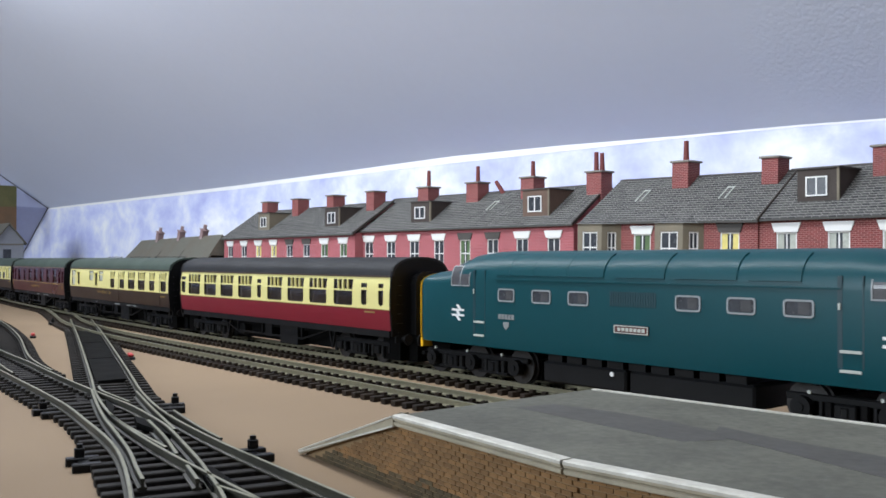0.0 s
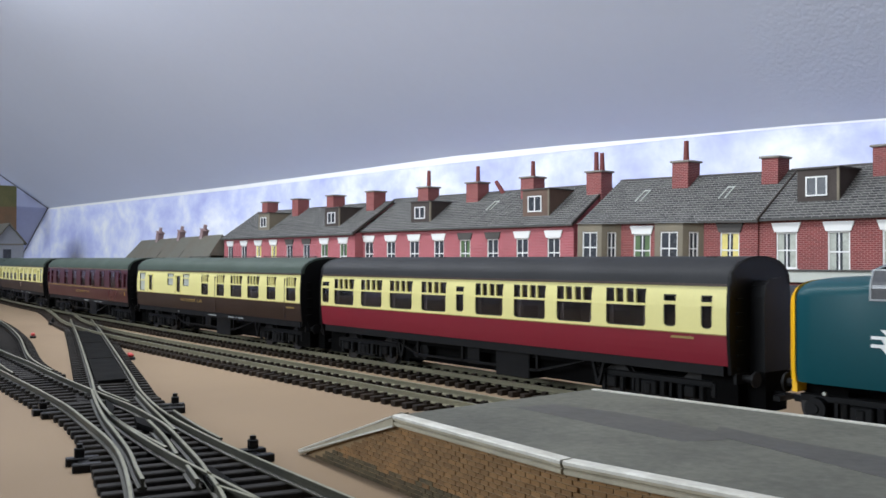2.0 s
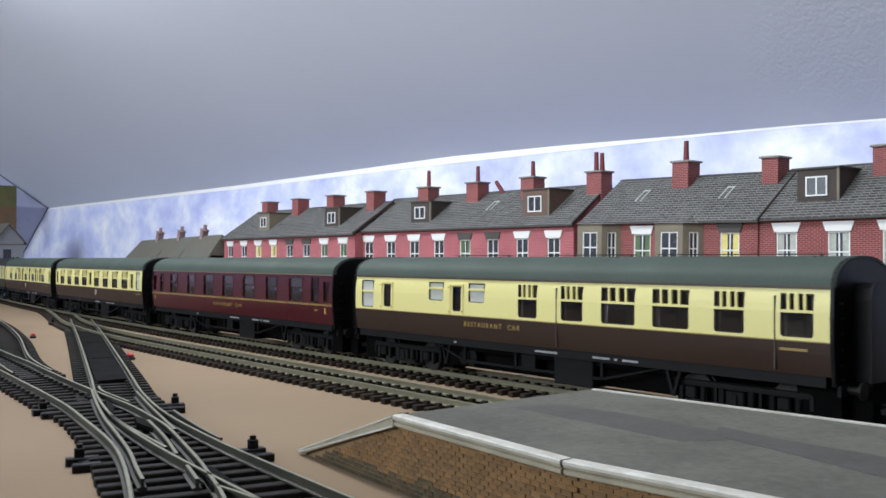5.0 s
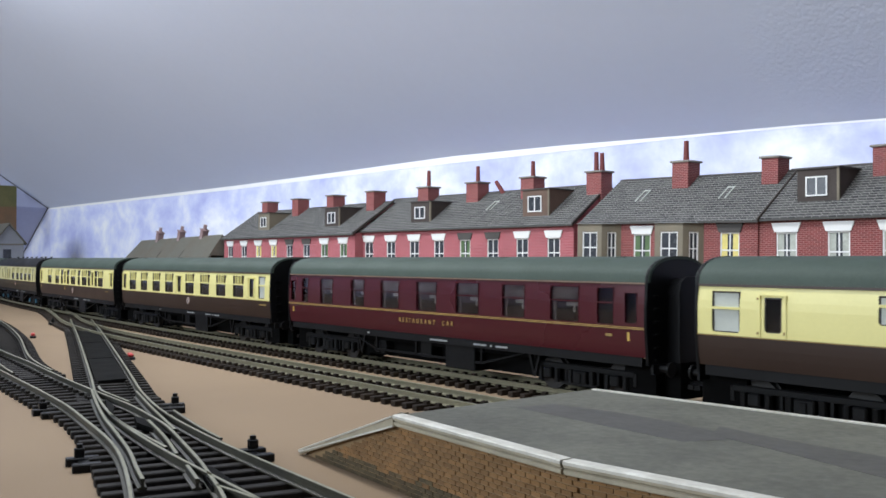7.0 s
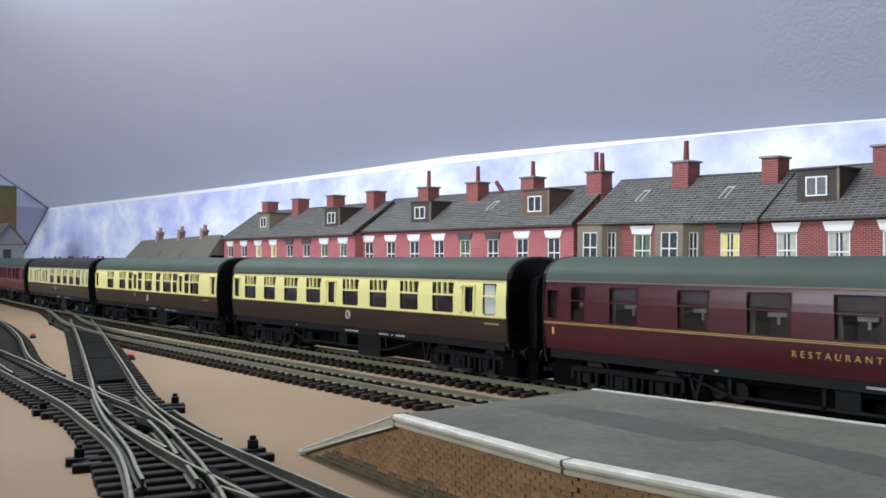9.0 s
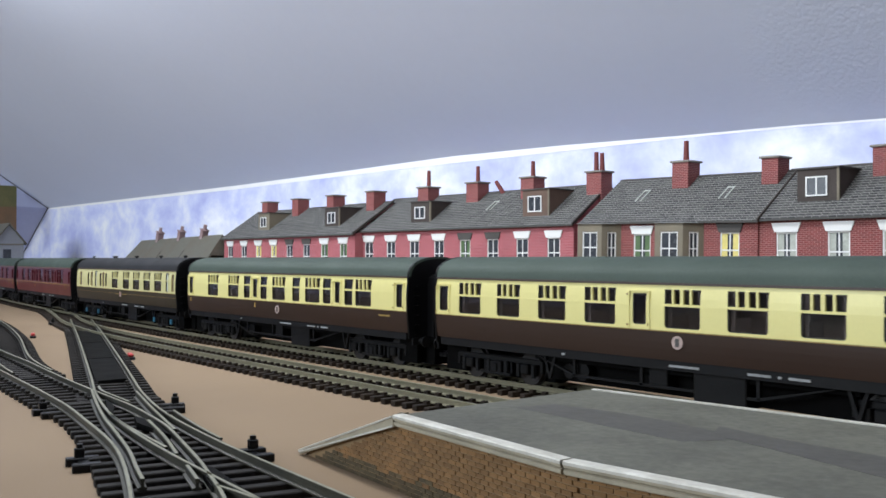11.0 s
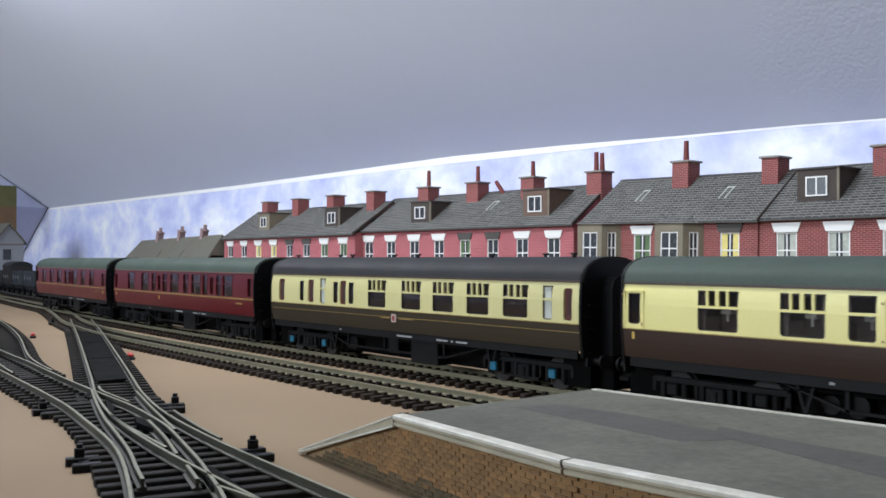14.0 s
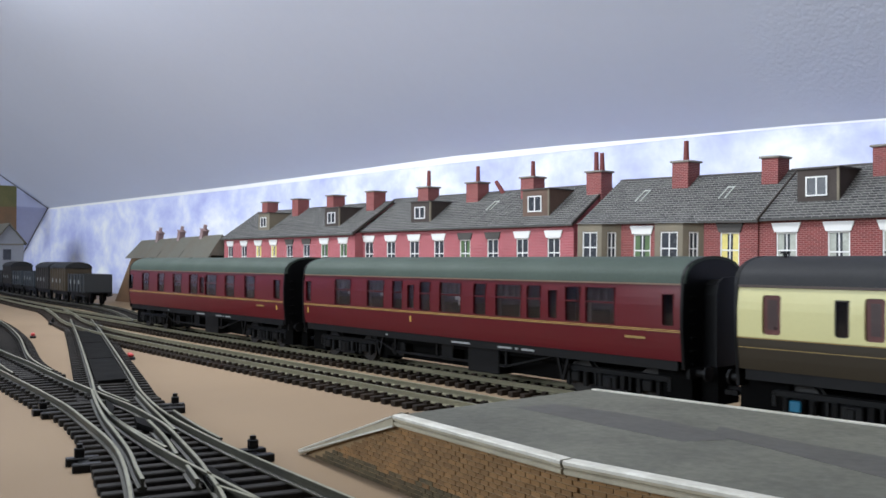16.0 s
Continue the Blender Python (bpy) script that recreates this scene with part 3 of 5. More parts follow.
def platform():
    near = lambda s: 131.6 - (s + 181) * 0.078 if s < -119.4 else 126.8 + (min(s, -60) + 119.4) * 0.11
    far = lambda s: 200.3 + (s + 171) * 0.09
    root = empty("platform", Matrix(), "station platform with grey card surface, white coping and tan brick wall", "platform")
    top = bmesh.new()
    s0, s1, ramp = -180.0, 200.0, -230.5
    lo = [(ramp, near(s0) + 4, 0.3), (s0, near(s0), 0.3), (-119.4, near(-119.4), 0.3), (-60, near(-60), 0.3), (s1, near(s1), 0.3), (s1, far(s1), 0.3), (s0, far(s0), 0.3), (ramp, far(s0), 0.3)]
    hi = [(ramp, near(s0) + 4, 0.9), (s0, near(s0), PZ), (-119.4, near(-119.4), PZ), (-60, near(-60), PZ), (s1, near(s1), PZ), (s1, far(s1), PZ), (s0, far(s0), PZ), (ramp, far(s0), 0.9)]
    vl, vh = [top.verts.new(p) for p in lo], [top.verts.new(p) for p in hi]
    for i in range(8):
        j = (i + 1) % 8
        top.faces.new((vl[i], vl[j], vh[j], vh[i]))
    top.faces.new((vh[0], vh[1], vh[6], vh[7]))
    top.faces.new((vh[1], vh[2], vh[3], vh[4], vh[5], vh[6]))
    top.faces.new(vl)
    part("surface", top, PLAT, root)
    # darker strips lying on the surface
    for i, corners in enumerate((((-170, 160.5), (-145, 159), (-117, 157.5), (-112, 166), (-117, 172), (-132, 174.8), (-150, 174.8), (-168, 172)),
                                 ((-117, 168.5), (-95, 163.5), (-78, 159), (-20, 153), (60, 150), (60, 172), (-60, 175.5), (-101, 175), (-122, 178)))):
        p = slab("surface_patch", corners, PZ - 0.05, PZ + 0.05 + 0.03 * i, PLAT_DARK)
        p.parent = root
        p["label"] = "darker grey strip of platform card"
    # coping stones along the near edge and down the ramp, white strip along the far edge
    joints = [-180, -119.4, -60, 0, 60, 120, 200]
    for a, b in zip(joints, joints[1:]):
        bm = bmesh.new()
        secs = []
        for s in (a + 0.35, b - 0.35):
            y = near(s)
            secs.append([(s, y - 2.0, PZ - 2.5), (s, y - 2.2, PZ - 2.3), (s, y - 2.2, PZ - 1.6), (s, y - 1.7, PZ - 1.35), (s, y - 2.3, PZ - 1.05), (s, y - 2.3, PZ - 0.2), (s, y + 1.0, PZ - 0.2), (s, y + 1.0, PZ - 2.5)])
        c = part("coping_stone", loft(bm, secs), COPING, root)
        top = [[(s, near(s) - 2.5, PZ - 0.5), (s, near(s) - 2.5, PZ + 0.05), (s, near(s) - 2.1, PZ + 0.3), (s, near(s) + 0.7, PZ + 0.26), (s, near(s) + 0.9, PZ - 0.1)] for s in (a + 0.35, b - 0.35)]
        part("white_edge", loft(bmesh.new(), top), DULL_WHITE, c, "white painted edge of the coping")
    bm = bmesh.new()
    y0, y1 = near(s0) + 4, near(s0)
    secs = [[(ramp - 1, y0 - 2.2, 0.2), (ramp - 1, y0 - 2.4, 1.4), (ramp - 1, y0 + 2.4, 1.6), (ramp - 1, y0 + 2.4, 0.2)],
            [(s0 + 0.2, y1 - 2.2, PZ - 2.6), (s0 + 0.2, y1 - 2.4, PZ), (s0 + 0.2, y1 + 2.4, PZ + 0.45), (s0 + 0.2, y1 + 2.4, PZ - 2.6)]]
    rc = part("ramp_coping", loft(bm, secs), COPING, root)
    for dz, dy, wide in ((0.0, 0.0, 2.2), (-2.4, 0.2, 0.0)):
        secs = [[(s, y + dy - 2.7, z + dz - 0.35), (s, y + dy - 2.7, z + dz + 0.05), (s, y + dy - 1.6 + wide, z + dz + 0.3 + wide * 0.14), (s, y + dy - 1.6 + wide, z + dz - 0.3)] for s, y, z in ((ramp - 1, y0, 1.5 - dz * 0.8), (s0 + 0.2, y1, PZ))]
        part("white_edge", loft(bmesh.new(), secs), DULL_WHITE, rc, "white painted edge of the coping")
    bm = bmesh.new()
    secs = [[(s, far(s) - 0.6, PZ), (s, far(s) - 0.6, PZ + 0.35), (s, far(s) + 0.8, PZ + 0.35), (s, far(s) + 0.8, PZ - 1.5)] for s in (s0 + 1, s1)]
    part("edge_strip", loft(bm, secs), DULL_WHITE, root, "white painted strip along the platform edge")
    # mortar bed, then the bricks proud of it
    bm = bmesh.new()
    bot = [(ramp, near(s0) + 3.6, 0.0), (s0, near(s0) - 0.6, 0.0), (-119.4, near(-119.4) - 0.6, 0.0), (-60, near(-60) - 0.6, 0.0), (s1, near(s1) - 0.6, 0.0)]
    tp = [(ramp, near(s0) + 3.6, 0.6), (s0, near(s0) - 0.6, PZ - 1.5), (-119.4, near(-119.4) - 0.6, PZ - 1.5), (-60, near(-60) - 0.6, PZ - 1.5), (s1, near(s1) - 0.6, PZ - 1.5)]
    vb, vt = [bm.verts.new(p) for p in bot], [bm.verts.new(p) for p in tp]
    back = [bm.verts.new((p[0], p[1] + 1.0, p[2])) for p in bot], [bm.verts.new((p[0], p[1] + 1.0, p[2])) for p in tp]
    for i in range(4):
        bm.faces.new((vb[i], vb[i + 1], vt[i + 1], vt[i]))
        bm.faces.new((back[0][i], back[1][i], back[1][i + 1], back[0][i + 1]))
    mortar = part("mortar_bed", bm, MORTAR, root)
    return root, near, s0, ramp


PLATFORM = platform()


# ---- running gear shared by the train ----
def wheel_mesh(r):
    bm = bmesh.new()
    cyl(bm, (0, -1.2, 0), "y", r, 1.9, 20)
    cyl(bm, (0, 0.7, 0), "y", r + 0.7, 0.6, 20)
    cyl(bm, (0, -1.7, 0), "y", 1.2, 0.6, 8)
    return bm


def bogie(parent, x, wb, frame_mat, box_mat, axles=2, r=6.6, name="bogie"):
    """A bogie under parent, centred at x (mm): side frames, wheels, spring boxes."""
    bm = bmesh.new()
    half = wb / 2 + (8.5 if axles == 2 else 6)
    # centre filled out in black for the shade between the wheels
    box(bm, -half - 2, half + 2, -6, 6, 1.7, 10.5)
    box(bm, -half + 5, half - 5, -9.8, 9.8, 4.0, 9.5)
    b = part(name, bm, SHADE_BLACK, parent)
    b.location = (x * MM, 0, 0)
    xs = [(-wb / 2 + wb * i / (axles - 1)) for i in range(axles)]
    for sy in (-1, 1):
        bm = bmesh.new()
        y0, y1 = sorted((sy * 10.4, sy * 12.0))
        box(bm, -half, half, y0, y1, 8.6, 10.8, bevel=0.3)
        ya, yb = sorted((sy * 10.6, sy * 13.6))
        for wx in xs:
            box(bm, wx - 2.2, wx + 2.2, ya, yb, 4.6, 8.8, bevel=0.5)
            if axles == 3:
                cyl(bm, (wx, min(ya, yb) - (0.9 if sy < 0 else -0.9), 6.8), "y", 3.3, 3.0, 16)
                cyl(bm, (wx, min(ya, yb) - (1.4 if sy < 0 else -1.4), 6.8), "y", 1.3, 3.2, 10)
                continue
            box(bm, wx - 5.5, wx - 3.2, y0, y1, 4.2, 8.8)
            box(bm, wx + 3.2, wx + 5.5, y0, y1, 4.2, 8.8)
            cyl(bm, (wx - 4.3, (ya + yb) / 2, 3.4), "z", 1.1, 5.2, 8)
            cyl(bm, (wx + 4.3, (ya + yb) / 2, 3.4), "z", 1.1, 5.2, 8)
        for a, c in zip(xs, xs[1:]):
            m = (a + c) / 2
            box(bm, m - 3.4, m + 3.4, ya, yb, 3.6, 8.8, bevel=0.4)
            box(bm, m - 1.2, m + 1.2, min(ya, sy * 14.2), max(yb, sy * 14.2), 4.2, 8.0, bevel=0.3)
            for q in (-1, 1):
                cyl(bm, (m + q * 5.4, (ya + yb) / 2, 4.0), "z", 1.3, 5.0, 8)
                box(bm, m + q * 8.2 - 0.5, m + q * 8.2 + 0.5, y0, y1, 3.2, 9.0)
            box(bm, m - 9, m + 9, min(ya, sy * 12.6), max(yb, sy * 12.6) - (1.0 if sy > 0 else 0), 3.2, 4.1)
        if axles == 2:
            # end stretchers and step board
            for q in (-1, 1):
                box(bm, q * half - 0.8, q * half + 0.8, y0, y1, 5.4, 10.2, bevel=0.2)
        part("side_frame", bm, frame_mat, b)
        if box_mat:
            for wx in xs:
                part("axle_box", boxes((wx - 1.9, wx + 1.9, *sorted((sy * 13.6, sy * 14.8)), 4.8, 8.4), bevel=0.4), box_mat, b, "bright blue plastic axle box")
        for wx in xs:
            w = part("wheel", wheel_mesh(r), STEEL if sy < 0 else UNDER, b, smooth=True)
            w.matrix_basis = pose(wx * MM, sy * 8.3 * MM, r * MM, 0, 0, 0 if sy < 0 else 180)
    return b


def roof_profile(w, ze, zt, n=14, p=2.3):
    out = []
    for i in range(n + 1):
        a = math.pi * i / n
        c, s = math.cos(a), math.sin(a)
        out.append((w * math.copysign(abs(c) ** (2 / p), c), ze + (zt - ze) * abs(s) ** (2 / p)))
    return out


COACH_Z = dict(sole=13.6, bottom=16.9, waist=27.0, eave=42.6, top=52.2)


def letters(parent, text, x, y, z, size, material, name="lettering", spread=1.0):
    cu = bpy.data.curves.new(name, "FONT")
    cu.body, cu.size, cu.extrude, cu.space_character = text, size * MM, 0.05 * MM, spread
    tmp = bpy.data.objects.new(name, cu)
    me = bpy.data.meshes.new_from_object(tmp)
    bpy.data.objects.remove(tmp)
    me.materials.clear()
    me.materials.append(material)
    ob = new(name, me)
    ob.parent = parent
    ob.matrix_basis = pose(x * MM, y * MM, z * MM, 90, 0, 0)
    return ob


def coach(label, length, windows, upper, lower, roof, frame_col, style, lamps=0, joints=()):
    """A bogie coach; local x = 0 at its rear end, running forward, y away from the platform, z = 0 at rail top."""
    z = dict(COACH_Z)
    L, W = length, 17.9
    root = empty("coach", Matrix(), label, "railway coach", "coaches of the train")

    def half(zz):
        return W - 1.1 * max(0.0, (z["waist"] + 2 - zz) / 12) ** 2 - 0.9 * max(0.0, (zz - 34) / 8) ** 2
    zx = [18.5, 20.5, 23, 25, 29, 31, 33, 35.5, 38, 40]
    holes = []
    for a, b, k in windows:
        if k == "D":
            holes.append((a, b, 28.6, 39.4))
        elif k == "R":
            holes.append((a, b, 28.0, 40.2))
        elif k == "S":
            holes.append((a, b, 32.8, 41.0))
        else:
            holes.append((a, b, 27.9, 41.0))
    for sy in (-1, 1):
        at = lambda zz, sy=sy: sy * half(zz)
        th = 0.9 * -sy
        side = sheet(0, L, z["waist"], z["eave"], holes, at, th, zx)
        # rounded corners of the openings
        for h in holes:
            for cx, ux in ((h[0], 1), (h[1], -1)):
                for cz, uz in ((h[2], 1), (h[3], -1)):
                    r = 1.5 if style == "crimson" else 1.1
                    arc = [(cx + ux * r * (1 - math.cos(q * math.pi / 8)), cz + uz * r * (1 - math.sin(q * math.pi / 8))) for q in range(5)]
                    ya = at(cz) + sy * 0.02
                    prism(side, [(cx - ux * 0.05, cz - uz * 0.05)] + arc, *sorted((ya, ya + th)), "y")
        part("upper_side", side, upper, root)
        part("lower_side", sheet(0, L, z["bottom"], z["waist"], [], at, th, zx), lower, root)
        part("solebar", boxes((3, L - 3, *sorted((sy * 15.6, sy * 16.6)), z["sole"], z["bottom"] + 0.4)), UNDER, root)
        for (a, b, k), h in zip(windows, holes):
            yin = sy * (half(34) - 0.75)
            g = {"F": FROST, "S": FROST, "R": REDDOOR}.get(k, SMOKE)
            if k != "R":
                pane = part("window_pane", boxes((a - 0.4, b + 0.4, *sorted((yin, yin - sy * 0.35)), h[2] - 0.4, h[3] + 0.3)), g, root)
            else:
                pane = part("window_pane", boxes((a - 0.2, b + 0.2, *sorted((yin - sy * 0.2, yin - sy * 0.8)), h[2], h[3])), g, root, "red-brown door seen in the side")
                yg = yin - sy * 0.1
                part("door_glass", boxes((a + 1.4, b - 1.4, *sorted((yg, yg - sy * 0.3)), h[2] + 1.6, h[3] - 1.4)), SEAT_DARK, pane)
            # frame and top-light bars
            fm = bmesh.new()
            yo = sy * (half(35) + 0.12)
            fy = sorted((yo, yo - sy * 0.8))
            t = 0.45 if style != "maroon" else 0.22
            if k in "WwFS":
                zm = 35.65 if k != "S" else 38.2
                zt = 0.42 if style != "maroon" else 0.26
                box(fm, a, b, *fy, zm - zt, zm + zt)
                if k == "W" and b - a > 9 and style != "maroon":
                    for q in (1, 2, 3):
                        xm = a + (b - a) * q / 4
                        w = 0.45 if q != 2 else 0.7
                        box(fm, xm - w, xm + w, *fy, zm + 0.4, h[3])
            if k == "D" and style == "crimson":
                box(fm, a, b, *fy, 36.0, 37.2)
            if k in "WwFDS" and style == "maroon":
                for zz in (h[2], h[3]):
                    box(fm, a - t, b + t, *sorted((yo, yo - sy * 0.3)), zz - t / 2, zz + t / 2)
                for xx in (a, b):
                    box(fm, xx - t / 2, xx + t / 2, *sorted((yo, yo - sy * 0.3)), h[2], h[3])
            elif k != "R":
                ys = sorted((sy * (half(34) - 0.3), sy * (half(34) - 0.72)))
                # dark strips drawn for the shadow outline inside the recessed opening
                part("window_recess", boxes((a, a + 0.45, *ys, h[2], h[3]), (b - 0.45, b, *ys, h[2], h[3]), (a, b, *ys, h[2], h[2] + 0.35), (a, b, *ys, h[3] - 0.5, h[3])), RECESS_SHADE, root)
            if len(fm.verts):
                part("window_frame", fm, frame_col, root)
            else:
                fm.free()
            # raised bead and hinges of the doors
            if k == "D" and style == "choc" and a > 2:
                yd = sorted((sy * (half(34) + 0.28), sy * (half(34) - 0.3)))
                part("door_bead", boxes((a - 1.7, a - 1.2, *yd, h[2] - 1.2, h[3] + 0.9), (b + 1.2, b + 1.7, *yd, h[2] - 1.2, h[3] + 0.9), (a - 1.2, b + 1.2, *yd, h[3] + 0.5, h[3] + 0.9)), upper, root)
                part("door_hinge", boxes((a - 2.5, a - 1.8, *yd, h[2] - 0.6, h[2] + 0.1), (a - 2.5, a - 1.8, *yd, h[3] - 0.8, h[3] - 0.1)), GOLD_DIM, root)
        # lining
        yl = sorted((sy * half(27), sy * (half(27) + 0.16)))
        strips = [(-0.35, -0.05)] if upper is not lower else [(-0.42, -0.16), (0.10, 0.36)]
        part("waist_lining", boxes(*[(0.3, L - 0.3, *yl, z["waist"] + lo, z["waist"] + hi) for lo, hi in strips]), GOLD_MID if upper is lower else GOLD_DIM, root)
        ye = sorted((sy * half(42), sy * (half(42) + 0.45)))
        part("gutter", boxes((0, L, *ye, z["eave"] - 0.15, z["eave"] + (0.65 if upper is not lower else 0.4))), RUST_LINE if upper is not lower else GUTTER, root)
        if style == "olive":
            part("lower_lining", boxes((0.3, L - 0.3, *sorted((sy * half(23), sy * (half(23) + 0.15))), 23.65, 23.85)), GOLD_DIM, root)
        # door handles, and the joints of the doors that show
        for a, b, k in windows:
            if k in "DR" and b > 8 and style == "choc":
                yo = sy * (half(30) + 0.14)
                part("door_handle", boxes((b + 0.7, b + 1.3, *sorted((yo + sy * 0.2, yo - sy * 0.4)), 28.2, 29.2)), GOLD_DIM, root)
        for xj in joints:
            yo = sy * (half(30) + 0.14)
            part("door_joint", boxes((xj, xj + 0.4, *sorted((yo, yo - sy * 0.6)), 18.0, 40.2)), RUST_LINE, root)
    # roof
    bm = bmesh.new()
    pr = roof_profile(half(42) + 0.3, z["eave"] + 0.4, z["top"])
    inner = [(y * 0.93, z["eave"] + 0.4 + (zz - z["eave"] - 0.4) * 0.9) for y, zz in reversed(pr)]
    prism(bm, pr + inner, -0.4, L + 0.4)
    part("roof", bm, roof, root, smooth=True)
    rv = random.Random(int(L * 10) + len(windows))
    tall = style == "olive"
    for i in range(7 if not tall else 9):
        x = L * (i + 0.5) / (7 if not tall else 9) + rv.uniform(-4, 4)
        y = (5.5 if i % 2 else -5.5)
        zt = z["top"] - 0.7
        bm = bmesh.new()
        if tall:
            cyl(bm, (x, y, zt - 0.6), "z", 0.8, 2.2, 8)
            cyl(bm, (x, y, zt + 1.4), "z", 1.5, 0.8, 8)
        else:
            box(bm, x - 2.2, x + 2.2, y - 1.3, y + 1.3, zt - 1.0, zt + 0.7, bevel=0.5)
        part("roof_vent", bm, roof, root)
    # ends, corridor connection, buffers, coupling
    for xe, sx in ((0.0, -1), (L, 1)):
        bm = bmesh.new()
        prof = [(-half(17), 14.2), (-half(27), 27), (-half(34), 34)] + [(-y, zz) for y, zz in pr] + [(half(34), 34), (half(27), 27), (half(17), 14.2)]
        x0, x1 = sorted((xe - sx * 0.9, xe + sx * 0.25))
        prism(bm, prof, x0, x1)
        # the black paint of the end wraps round the corner
        prism(bm, [(y * 1.012, zz + 0.12 if zz > 42 else zz) for y, zz in prof], *sorted((xe - sx * 0.95, xe + sx * 0.1)))
        part("end_panel", bm, BLACK, root)
        bm = bmesh.new()
        a, b = sorted((xe, xe + sx * 5.2))
        arch = [(-6.6, 15), (-6.6, 39), (-5.6, 42.5), (-3, 44.2), (3, 44.2), (5.6, 42.5), (6.6, 39), (6.6, 15)]
        prism(bm, arch, a, b)
        a, b = sorted((xe + sx * 5.2, xe + sx * 6.2))
        prism(bm, [(y * 1.14, 15 + (zz - 15) * 1.03) for y, zz in arch], a, b)
        part("gangway", bm, BLACK, root, "black corridor connection")
        bm = bmesh.new()
        for zz in (20, 24.5, 29, 33.5, 38):
            box(bm, *sorted((xe + sx * 0.2, xe + sx * 1.1)), -14.5, -11.5, zz, zz + 0.6)
        cyl(bm, (xe if sx > 0 else xe - 1.2, -13.6, 16), "x", 0.4, 1.2, 6)
        part("end_step", bm, BLACK, root)
        bm = bmesh.new()
        box(bm, *sorted((xe, xe + sx * 1.0)), -15.5, 15.5, 11.2, 14.6)
        for yb in (-11.4, 11.4):
            cyl(bm, (xe if sx > 0 else xe - 5.2, yb, 13), "x", 1.2, 5.2, 10)
            cyl(bm, (xe + 5.0 if sx > 0 else xe - 5.8, yb, 13), "x", 2.6, 0.8, 12)
        part("buffer_beam", bm, UNDER, root)
        # black blocks added for the dark shade under the coach ends
        part("headstock_pan", boxes((*sorted((xe - sx * 1.0, xe - sx * 15.0)), -11.5, 11.5, 2.4, 14.0), (*sorted((xe - sx * 1.0, xe + sx * 5.6)), -6.2, 6.2, 2.0, 15.2)), SHADE_BLACK, root)
        part("coupling", boxes((*sorted((xe - sx * 8, xe + sx * 9.8)), -1.6, 1.6, 6.2, 8.2), (*sorted((xe + sx * 7.5, xe + sx * 9.8)), -5, 5, 6.0, 7.6)), BLACK, root)
    # inside: floor, partitions, seats and tables
    part("floor_pan", boxes((1, L - 1, -16.2, 16.2, 17.4, 18.2)), INSIDE, root)
    bm = bmesh.new()
    for a, b, k in windows:
        if k in "DR":
            box(bm, a - 2.5, a - 2.0, -15.6, 15.6, 18.2, 41.5)
        if k == "W":
            m = (a + b) / 2
            box(bm, a - 2.2, a - 0.6, -15.4, -3.5, 18.2, 32)
            box(bm, b + 0.6, b + 2.2, -15.4, -3.5, 18.2, 32)
            box(bm, m - 2.6, m + 2.6, -15.2, -5, 26.2, 26.8)
    box(bm, 3, L - 3, -0.2, 0.2, 18.2, 41.5)
    part("seating", bm, SEAT, root)
    # curtains and a top-light pelmet; in maroon cars also standing for glass reflections
    for a, b, k in windows:
        if k == "W" and style in ("maroon", "crimson", "choc") and b - a > 9:
            cm = boxes((a - 0.2, a + (b - a) * 0.13, -16.1, -15.8, 28, 40.5), (b - (b - a) * 0.13, b + 0.2, -16.1, -15.8, 28, 40.5))
            if style == "maroon" and lamps > 200:
                box(cm, a, b, -16.15, -15.85, 36.4, 40.5)
            elif style != "choc":
                for q in range(4):
                    xm = a + (b - a) * (q + 0.5) / 4
                    box(cm, xm - 0.7, xm + 0.7, -16.1, -15.8, 36.2, 40.5)
            part("curtain", cm, CURTAIN_REFLECTION, root)
    if lamps:
        for a, b, k in windows:
            if k in "Ww" and a < lamps:
                m = (a + b) / 2 + 0.5
                # wide lamp shades also carry the bright reflections of the restaurant car's windows
                wide = 3.2 if lamps > 200 else 1.9
                lm = boxes((m - wide, m + wide, -13.6, -11.4, 33.4, 34.8), (m - 0.4, m + 0.4, -12.9, -12.1, 31.0, 33.6), bevel=0.1)
                part("table_lamp", lm, WHITE, root, "white table lamp behind the window")
    # underframe details
    c = L / 2
    part("battery_box", boxes((c + 10, c + 30, -14.5, 14.5, 3.2, z["sole"] + 0.2), bevel=0.4), UNDER, root)
    # tray deepened in black to carry the shade beneath the coach
    part("underframe_tray", boxes((c - 62, c + 62, -7.5, 7.5, 3.6, z["sole"] + 0.3), (c - 66, c + 66, -13.0, 13.0, 11.6, z["sole"] + 0.25)), SHADE_BLACK, root)
    for sy in (-1, 1):
        ya, yb = sorted((sy * 13.2, sy * 14.2))
        bm = bmesh.new()
        for x0, x1 in ((c + 62, c + 34), (c - 66, c - 44)):
            w = 1.3 if x1 > x0 else -1.3
            prism(bm, [(x0, 13.6), (x0 + w, 13.6), (x1, 7.6), (x1, 6.6)], ya, yb, "y")
        box(bm, c - 44, c + 10, ya, yb, 6.6, 7.6)
        box(bm, c + 30, c + 34, ya, yb, 6.6, 7.6)
        for xx in (c - 44, c - 12, c + 34):
            box(bm, xx - 0.6, xx + 0.6, ya, yb, 6.8, z["sole"] + 0.2)
        part("truss_frame", bm, UNDER, root)
        # brake hanger, a V of two straps
        for xv in (c - 57, c + 66):
            bm = bmesh.new()
            prism(bm, [(xv - 3.4, 13.7), (xv - 2.2, 13.7), (xv + 0.6, 4.6), (xv - 0.6, 4.6)], ya, yb, "y")
